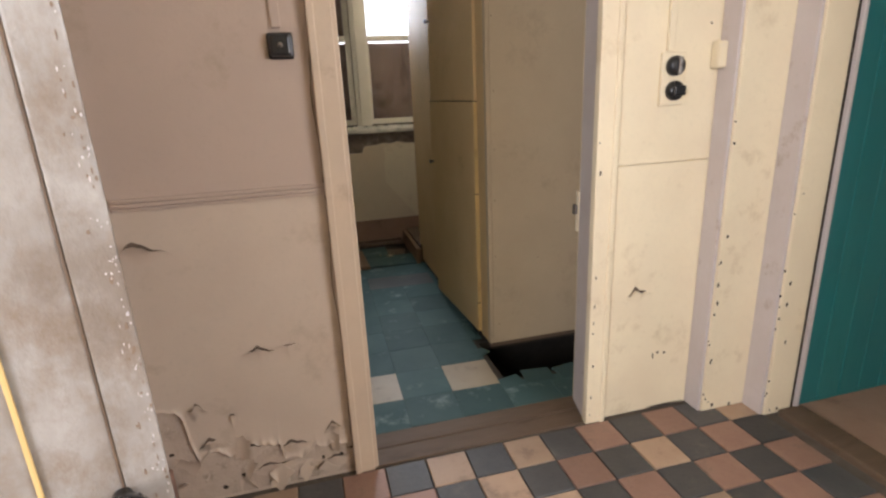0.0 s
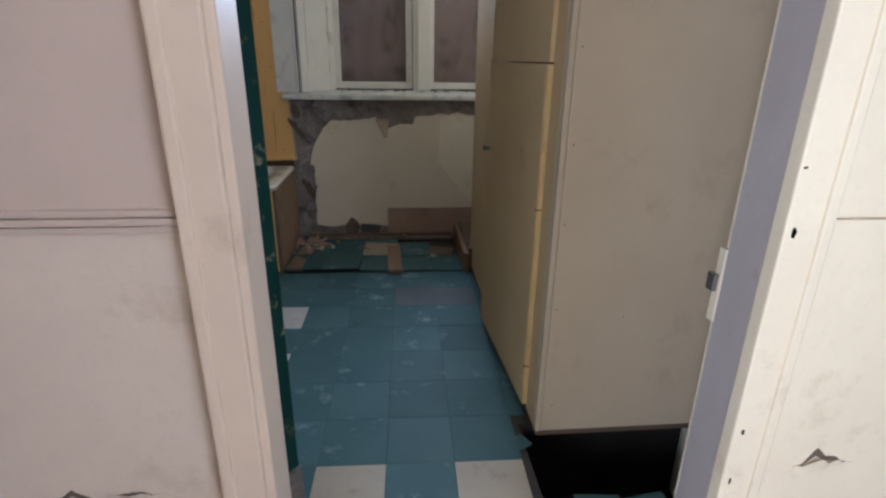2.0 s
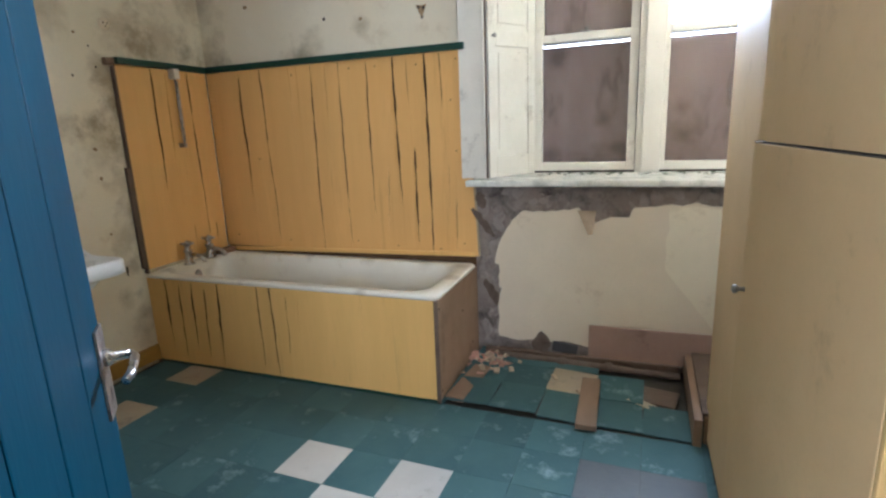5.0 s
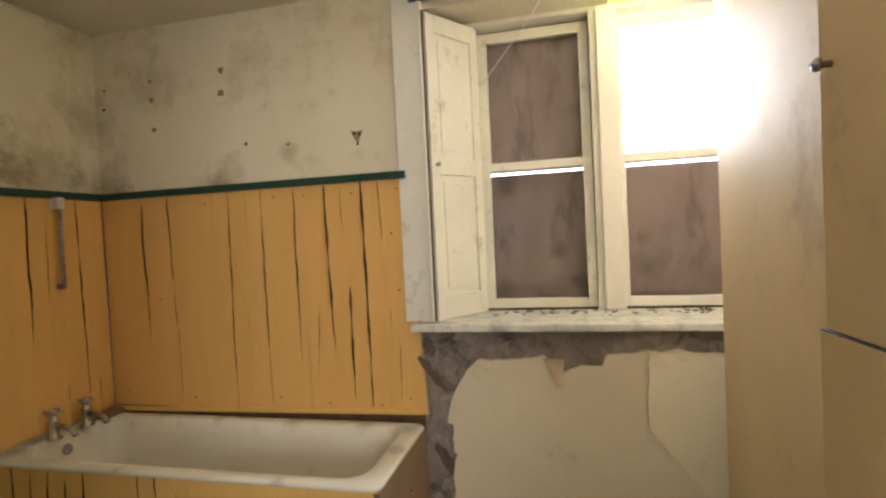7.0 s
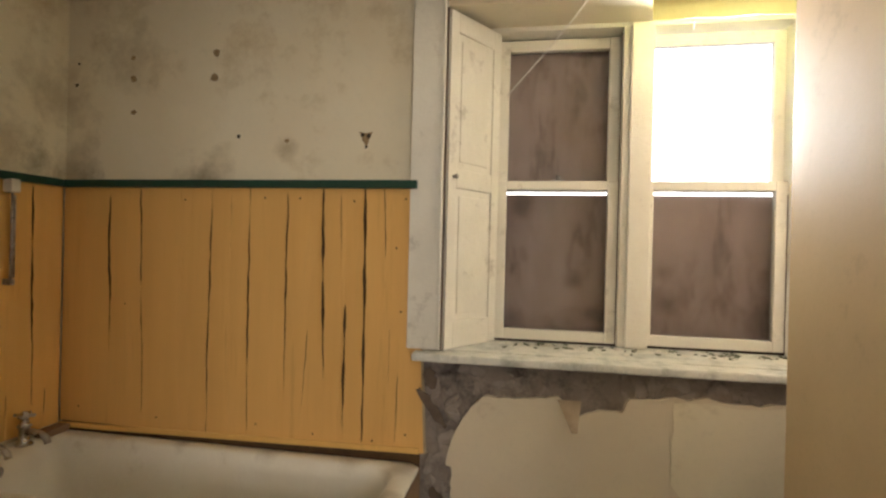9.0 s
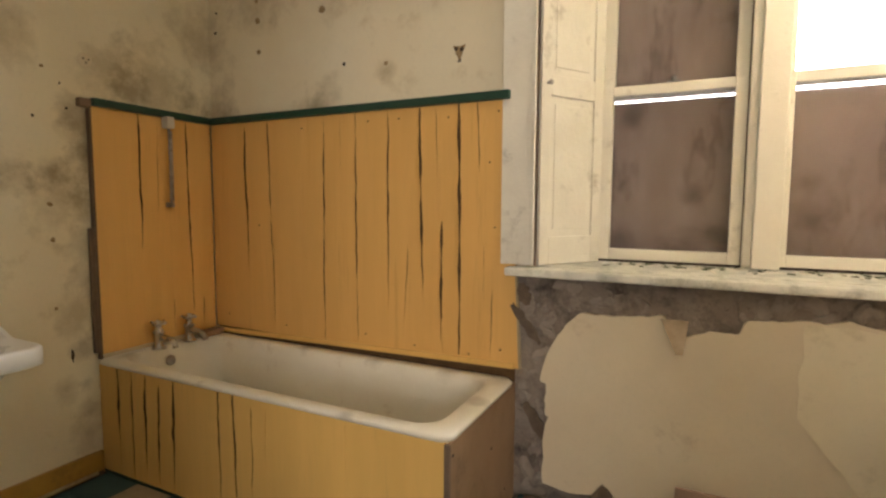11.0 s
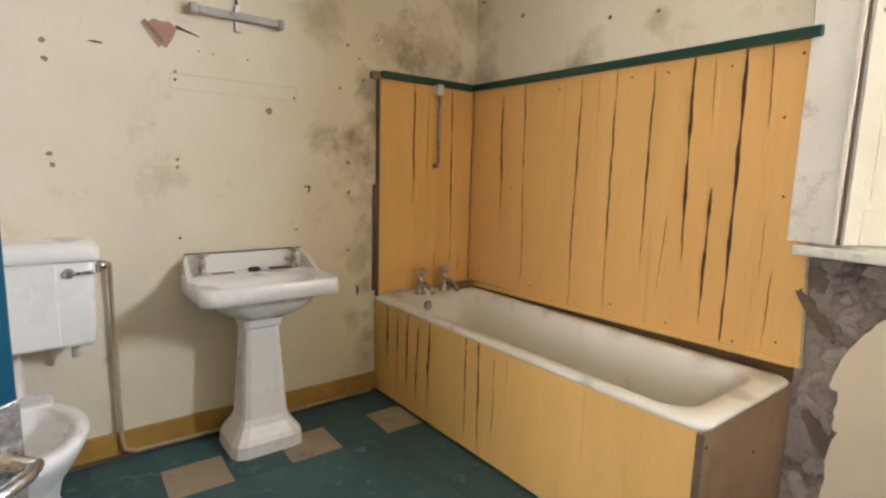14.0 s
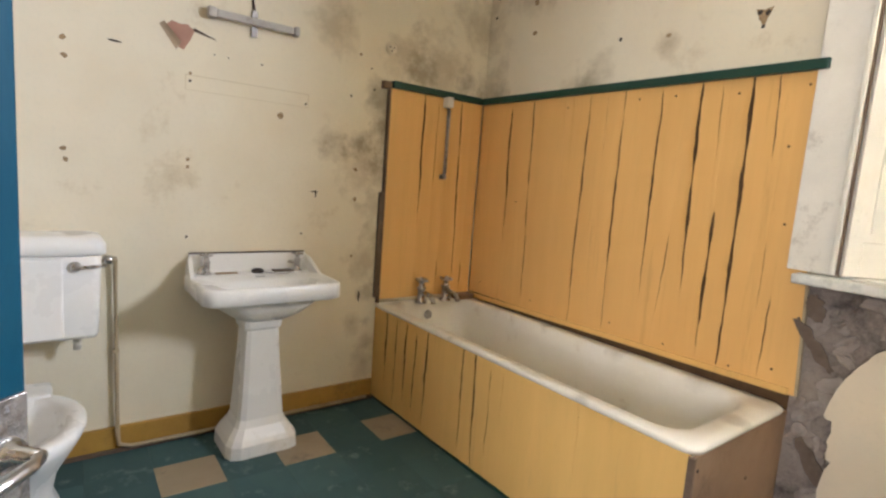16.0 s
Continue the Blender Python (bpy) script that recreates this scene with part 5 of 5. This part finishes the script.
def shutter(at, rz):
    t = thing("window_shutter", at, "cream white panelled window shutter folded back", "shutter", rz=rz)
    w = 0.335
    part("frame", boxes((0, 0.05, -0.012, 0.012, 0, 1.37), (w - 0.05, w, -0.012, 0.012, 0, 1.37), (0.05, w - 0.05, -0.012, 0.012, 0, 0.11), (0.05, w - 0.05, -0.012, 0.012, 0.655, 0.735), (0.05, w - 0.05, -0.012, 0.012, 1.29, 1.37), bevel=0.003), WHITEPAINT, t)
    for z0, z1 in ((0.11, 0.655), (0.735, 1.29)):
        part("panel", boxes((0.048, w - 0.048, -0.003, 0.004, z0, z1), (0.075, w - 0.075, -0.007, 0.004, z0 + 0.03, z1 - 0.03), bevel=0.002), WHITEPAINT, t)
    bm = bmesh.new()
    lathe(bm, [(0.006, 0.0), (0.006, 0.012), (0.011, 0.018), (0.006, 0.026)], (0.03, -0.012, 0.7), (0, -1, 0), 10)
    part("knob", bm, IRONGREY, t, "grimy pale knob")
    return t


shutter((0.158, 4.716, 0.976), 57.5)
bl = thing("window_blind", (0.5, 4.71, 2.41), "blue-grey slatted blind head rail over the window", "blind")
part("head_rail", one(-0.40, 0.40, -0.03, 0.0, -0.02, 0.018, bevel=0.004), BLUESLAT, bl)
part("top_strip", one(-0.42, 1.3, -0.036, 0.0, 0.0185, 0.03, bevel=0.003), WHITEPAINT, bl)
for x in (-0.24, 0.19):
    part("bracket", one(x - 0.008, x + 0.008, -0.034, 0.002, -0.024, 0.018, bevel=0.002), WHITEPLASTIC, bl)
for k in range(6):
    part("slat", one(0.41, 1.3, -0.045 + 0.003 * (k % 2), -0.002, 0.008 - 0.013 * k, 0.0105 - 0.013 * k, m=Matrix.Rotation(radians(1.5 + k * 0.6), 4, "X")), SLAT, bl, "pale teal blind slat")
bm = bmesh.new()
tube(bm, [(0.245, -0.03, 0.0), (0.14, -0.02, -0.14), (0.02, 0.02, -0.27), (-0.11, 0.07, -0.40)], 0.0025, 6)
part("pull_cord", bm, CORD, bl, "slack white pull cord")
bm = bmesh.new()
tube(bm, [(0.59, 0.05, -0.05), (0.59, 0.05, -0.17)], 0.003, 6)
part("pull_cord", bm, CORD, bl)
va = thing("yellow_valance", (1.32, 4.752, 2.278), "strip of bright yellow cloth over the window head", "valance")
part("cloth", grid_slab(bmesh.new(), 20, 4, lambda u, v: (Vector((-0.38 + 0.76 * u, 0.006 * math.sin(u * 24) * (1 - v), 0.09 * v)), Vector((0, -1, 0))), 0.002), YELLOWCLOTH, va)


# ---- plaster under the window ----
def ragged(x):
    """Height of the broken plaster's top edge along the wall."""
    keys = ((0.2, 0.60), (0.225, 0.66), (0.28, 0.76), (0.33, 0.80), (0.5, 0.806), (0.62, 0.822), (0.65, 0.80), (0.69, 0.75), (0.72, 0.768), (0.86, 0.785), (0.875, 0.83), (1.15, 0.852), (1.28, 0.835), (1.5, 0.86), (1.86, 0.86))
    for (a, p), (b, q) in zip(keys, keys[1:]):
        if x <= b:
            return p + (q - p) * (x - a) / (b - a)
    return keys[-1][1]


def plaster_place(u, v):
    left = 0.205 + 0.028 * noise.noise((3, v * 5, 0)) + 0.012 * noise.noise((1, v * 17, 4))
    x = left + (1.86 - left) * (u ** 1.15)
    top = ragged(x) + 0.012 * noise.noise((x * 16, 0, 3)) + 0.005 * noise.noise((x * 50, 0, 8))
    bot = 0.10 + 0.02 * noise.noise((x * 8, 2, 0)) + (0.06 * max(0, 1 - abs(x - 0.435) / 0.04))
    return Vector((x, 4.702 - 0.006 * noise.noise((x * 3, 0, v * 3)), bot + (top - bot) * v)), Vector((0, -1, 0))


structure("wall_plaster_1", grid_slab(bmesh.new(), 150, 24, plaster_place, 0.022), PLASTER, "broken cream plaster sheet under the window")


def light_place(u, v):
    z = 0.22 + 0.62 * v
    left = 1.03 + 0.02 * max(0, v - 0.6) + 0.5 * max(0, 0.5 - v) + 0.012 * noise.noise((1, v * 9, 0))
    x = left + (1.80 - left) * u
    return Vector((x, 4.6955 - 0.006 * noise.noise((x * 3, 0, 2)), min(z, ragged(x) - 0.012) + 0.01 * noise.noise((x * 12, 1, v)))), Vector((0, -1, 0))


structure("wall_plaster_2", grid_slab(bmesh.new(), 40, 16, light_place, 0.003), PLASTERLIGHT, "paler skim coat peeling off the plaster")
fl = thing("plaster_flap", (0.66, 4.695, 0.70), "hanging torn flap of lining paper", "paper flap")
part("flap", grid_slab(bmesh.new(), 5, 7, lambda u, v: (Vector(((u - 0.5) * 0.09 * (0.25 + 0.75 * v) + 0.02 * (1 - v), -0.03 * (1 - v) ** 2 - 0.004, 0.115 * v)), Vector((0, -1, 0))), 0.0015), PAPER, fl)
# rough lumps of masonry and mortar showing round the plaster
lump, pale = bmesh.new(), bmesh.new()
rng = random.Random(11)
for k in range(84):
    if k % 10 < 6:
        x, z = rng.uniform(0.12, 1.8), rng.uniform(0.84, 0.915)
    else:
        x, z = rng.uniform(0.10, 0.22), rng.uniform(0.08, 0.85)
    r = rng.uniform(0.015, 0.045)
    m = Matrix.Translation((x, 4.722, z)) @ Matrix.Rotation(rng.uniform(0, 3), 4, "Y") @ Matrix.Diagonal((r * rng.uniform(0.8, 1.8), 0.008 * rng.random() + 0.004, r * 0.7, 1))
    vs = bmesh.ops.create_icosphere(pale if k % 5 > 1 else lump, subdivisions=2, radius=1.0, matrix=m)["verts"]
    for v in vs:
        v.co += 0.009 * noise.noise_vector(v.co * 34)
ob = new("wall_rubble_face", mesh_of("wall_rubble_face", lump, MASON))
tagged(ob, "rough dark stones and mortar behind the plaster", "masonry", kind="stuff")
ob = new("wall_mortar_face", mesh_of("wall_mortar_face", pale, MORTAR))
tagged(ob, "pale grey mortar lumps behind the broken plaster", "masonry", kind="stuff")


def lath(x, z, w, h, tilt):
    # Ragged dark slab that paints in the shade of a void in the masonry.
    t = thing("recess_shade", (x, 4.708, z), "dark slab coloured as a shaded recess in the broken plaster", "lath")
    c, s = math.cos(radians(tilt)), math.sin(radians(tilt))

    def place(u, v):
        a = (u - 0.5) * w * (0.6 + 0.7 * math.sin(math.pi * v)) + 0.012 * noise.noise((v * 6, x * 9, u * 2))
        b = (v - 0.5) * h + 0.012 * noise.noise((u * 7, z * 5, 4))
        return Vector((a * c + b * s, -0.012 * v, -a * s + b * c)), Vector((0, -1, 0))
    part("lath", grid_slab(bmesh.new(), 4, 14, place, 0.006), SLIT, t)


lath(0.125, 0.74, 0.030, 0.19, -36)
lath(0.115, 0.86, 0.040, 0.09, -12)
lath(0.175, 0.35, 0.040, 0.17, -30)


# ---- broken floor by the window ----
def plank(name, at, size, rz, label, material, ry=0.0, rx=0.0, cat="plank"):
    t = thing(name, at, label, cat, rz=rz)
    lx, ly, lz = size
    part("board", one(-lx / 2, lx / 2, -ly / 2, ly / 2, 0, lz, bevel=0.003, m=Matrix.Rotation(radians(ry), 4, "Y") @ Matrix.Rotation(radians(rx), 4, "X")), material, t)
    return t


plank("loose_plank", (0.725, 4.26, 0.008), (0.085, 0.43, 0.024), 1.5, "short brown floorboard offcut on the tiles", RAWWOOD)
plank("loose_plank", (0.155, 4.30, 0.006), (0.09, 0.36, 0.022), -6, "brown floorboard offcut beside the bath", RAWWOOD)
plank("leaning_board", (1.005, 4.676, 0.05), (0.64, 0.012, 0.175), 0.3, "pinkish hardboard offcut leaning on the wall", PINKBOARD, cat="board")
plank("wall_batten", (0.63, 4.665, 0.004), (0.98, 0.03, 0.05), 0.5, "dark timber batten along the wall", WOOD, cat="batten")
pipe2 = thing("floor_pipe", (0.66, 4.61, 0.0), "old dark lead pipe along the wall foot", "pipe")
bm = bmesh.new()
tube(bm, [(-0.44, 0.02, 0.03), (-0.2, 0.012, 0.032), (0.1, 0.0, 0.03), (0.46, -0.012, 0.03)], 0.017, 10)
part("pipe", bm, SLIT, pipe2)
for x in (-0.1, 0.13):
    part("joint", lathe(bmesh.new(), [(0.019, -0.02), (0.024, -0.012), (0.024, 0.012), (0.019, 0.02)], (x, 0.006, 0.031), (1, 0, 0), 12), SLIT, pipe2)
plank("edge_board", (1.15, 4.40, 0.0), (0.03, 0.67, 0.115), -0.8, "raw timber edge board beside the cupboard", RAWWOOD, cat="board")
plank("loose_board", (1.275, 4.415, 0.1152), (0.22, 0.64, 0.016), -0.8, "worn brown board lid by the wall", WOOD, cat="board")
plank("loose_board", (1.275, 4.10, 0.0), (0.21, 0.02, 0.115), -0.8, "raw timber end board", RAWWOOD, cat="board")
plank("slate_piece", (0.56, 4.69, 0.05), (0.13, 0.012, 0.055), 2, "dark slate piece against the wall", QDARK, ry=8, cat="slate")
plank("broken_board", (0.97, 4.42, 0.0), (0.26, 0.15, 0.012), -12, "splintered brown board on the floor", WOOD, cat="board")
plank("broken_board", (0.98, 4.31, 0.002), (0.2, 0.05, 0.01), -28, "splintered buff board on the floor", LINOBUFF, ry=3, cat="board")
pl = thing("lino_pile", (0.435, 4.69, 0.06), "broken lump of dark plaster at the wall foot", "plaster lump")
bm = bmesh.new()
vs = bmesh.ops.create_icosphere(bm, subdivisions=3, radius=1.0, matrix=Matrix.Diagonal((0.05, 0.02, 0.08, 1)))["verts"]
for v in vs:
    v.co += 0.03 * noise.noise_vector(v.co * 18)
    v.co.z = max(v.co.z, -0.05)
part("lump", bm, SLIT, pl)
rub = bmesh.new()
for k in range(38):
    x, y = (rng.gauss(0.2, 0.06), rng.gauss(4.56, 0.08)) if k < 34 else (rng.uniform(0.3, 1.1), rng.uniform(4.2, 4.62))
    y = min(y, 4.66)
    x = max(x, 0.1)
    s = rng.uniform(0.005, 0.022)
    m = Matrix.Translation((x, y, 0.01 + s * 0.3 + (0.03 * rng.random() if k < 36 else 0))) @ Euler((rng.uniform(-0.6, 0.6), rng.uniform(-0.6, 0.6), rng.uniform(0, 6))).to_matrix().to_4x4()
    box(rub, -s, s * rng.uniform(0.4, 1.2), -s * 0.6, s * 0.6, -0.003, 0.003 + s * 0.15, m=m)
ob = new("rubble", mesh_of("rubble", rub, PAPER))
tagged(ob, "crumbled plaster and paper scraps on the floor", "rubble", kind="stuff")
rub = bmesh.new()
for k in range(40):
    x, y = max(0.1, rng.gauss(0.2, 0.06)), min(4.66, rng.gauss(4.57, 0.08))
    s = rng.uniform(0.01, 0.035)
    m = Matrix.Translation((x, y, 0.008 + s * 0.3)) @ Euler((rng.uniform(-0.6, 0.6), rng.uniform(-0.6, 0.6), rng.uniform(0, 6))).to_matrix().to_4x4()
    box(rub, -s, s * rng.uniform(0.4, 1.2), -s * 0.6, s * 0.6, -0.004, 0.003 + s * 0.25, m=m)
ob = new("rubble", mesh_of("rubble", rub, PINKPLASTER))
tagged(ob, "pinkish broken plaster lumps beside the bath", "rubble", kind="stuff")


# ---- floor tiles ----
def tile_mesh(name, w, d, h, material, e=0.0007):
    bm = bmesh.new()
    rings(bm, [rrect(0, 0, 0, w / 2, d / 2, e, 1), rrect(0, 0, h - e, w / 2, d / 2, e, 1), rrect(0, 0, h, w / 2 - e, d / 2 - e, e, 1)], cap0=False, smooth=False)
    return mesh_of(name, bm, material)


T, D, TX, TY, TURNED = 0.2140, 0.2208, 0.2950, 3.6500, -1.4
kinds = {"blue": tile_mesh("vinyl_tile", T - 0.0007, D - 0.0007, 0.0058, LINO), "pale": tile_mesh("vinyl_tile", T - 0.0007, D - 0.0007, 0.0058, LINOPALE),
         "buff": tile_mesh("vinyl_tile", T - 0.0007, D - 0.0007, 0.0058, LINOBUFF), "brown": tile_mesh("vinyl_tile", T - 0.0007, D - 0.0007, 0.0058, LINOBROWN)}
pale = {(-1, -1), (-3, -1), (-2, -2), (-1, -3), (-3, -3)}
buff = {(1, -6), (-8, -3), (-8, -1), (-8, 1), (3, -6), (1, 3), (-6, -4)}
brown = {(2, 0), (3, 0)}
rng = random.Random(3)
for i in range(-10, 8):
    for j in range(-8, 6):
        mid = Matrix.Rotation(radians(TURNED), 2) @ Vector((T * (i + 0.5), D * (j + 0.5)))
        cx, cy = TX + mid.x, TY + mid.y
        x0, y0, x1, y1 = cx - T / 2, cy - D / 2, cx + T / 2, cy + D / 2
        if cx < -1.65 or cx > 1.84 or cy < 2.11 or cy > 4.70:
            continue
        if (x0 > 1.17 and cy > 2.64) or (x1 > HX0 + 0.05 and y1 > HY0 + 0.03 and cy < HY1):
            continue
        broken = cy > 4.08 and 0.1 < cx < 1.16
        if broken and (i, j) in {(3, 4), (3, 3), (2, 4)}:
            continue
        me = kinds["pale" if (i, j) in pale else "buff" if (i, j) in buff else "brown" if (i, j) in brown else "blue"]
        cut = x0 < -1.632 or x1 > 1.19 and cy > 2.64 or y1 > 4.72 or y0 < 2.118
        t = new("vinyl_tile", me)
        sx = sy = 1.0
        if cut:
            a0, a1 = max(x0, -1.631), min(x1, 1.185 if cy > 2.64 else 1.85)
            b0, b1 = max(y0, 2.1185), min(y1, 4.70)
            sx, sy, cx, cy = (a1 - a0) / T, (b1 - b0) / D, (a0 + a1) / 2, (b0 + b1) / 2
        lift = (0.004 + 0.022 * (cy - 4.09) / 0.6 + rng.uniform(0, 0.008)) if broken else 0.0
        tilt = (rng.uniform(1.0, 3.5), rng.uniform(-2.5, 2.5), rng.uniform(-3, 3)) if broken else (rng.uniform(-0.12, 0.12), rng.uniform(-0.12, 0.12), rng.uniform(-0.25, 0.25))
        if broken:
            cy += 0.016
            lift += 0.014 if i in (-1, 0) and j == 2 else 0.0
        t.matrix_basis = pose(cx, cy, -0.0058 + lift + rng.uniform(0, 0.0008), tilt[0], tilt[1], tilt[2] + TURNED) @ Matrix.Diagonal((sx, sy, 1, 1))
        t.parent = floor_bath
# ragged tile pieces on the edge of the hole
for x, y, w, rz in ((1.17, 2.30, 0.10, 12), (1.30, 2.315, 0.13, -6), (1.13, 2.60, 0.07, 30), (1.45, 2.31, 0.12, 9)):
    t = new("vinyl_tile", kinds["blue"])
    t.matrix_basis = pose(x, y, -0.0045, 0, 0, rz) @ Matrix.Diagonal((w / T, w / T * 0.8, 1, 1))
    t.parent = floor_bath

Q, QX, QY = 0.1435, 1.2680, 1.7850
qk = [tile_mesh("quarry_tile", Q - 0.004, Q - 0.004, 0.008, m, 0.0025) for m in (QDARK, QRED, QBUFF)]
rest = {0: bmesh.new(), 1: bmesh.new()}
for i in range(-16, 6):
    for j in range(-22, 2):
        cx, cy = QX + Q * (i + 0.5), QY + Q * (j + 0.5)
        sy = 1.0
        if cy + Q / 2 > 1.944:
            sy = (1.944 - (cy - Q / 2)) / Q
            cy = (1.944 + cy - Q / 2) / 2
        if cx < -0.88 or cx > 2.0 or cy < -1.23 or sy < 0.15 or (cx > 1.72 and cy > 1.87):
            continue
        k = 0 if (i + j) % 2 else (2 if rng.random() < 0.42 else 1)
        if cy < -0.12 or cx < -0.6:
            b = rest[min(k, 1)]
            rings(b, [rrect(cx, cy, -0.009, Q / 2 - 0.002, Q / 2 - 0.002, 0.0025, 1), rrect(cx, cy, -0.003, Q / 2 - 0.002, Q / 2 - 0.002, 0.0025, 1), rrect(cx, cy, -0.001, Q / 2 - 0.004, Q / 2 - 0.004, 0.0025, 1)], cap0=False, smooth=False)
            continue
        t = new("quarry_tile", qk[k])
        t.matrix_basis = pose(cx, cy, -0.009 + rng.uniform(0, 0.0012), rng.uniform(-0.3, 0.3), rng.uniform(-0.3, 0.3), rng.uniform(-0.4, 0.4)) @ Matrix.Diagonal((1, sy, 1, 1))
        t.parent = floor_hall
for k, nm in ((0, QDARK), (1, QRED)):
    ob = part("quarry_tiles_far", rest[k], nm, floor_hall)
    ob["kind"] = "stuff"
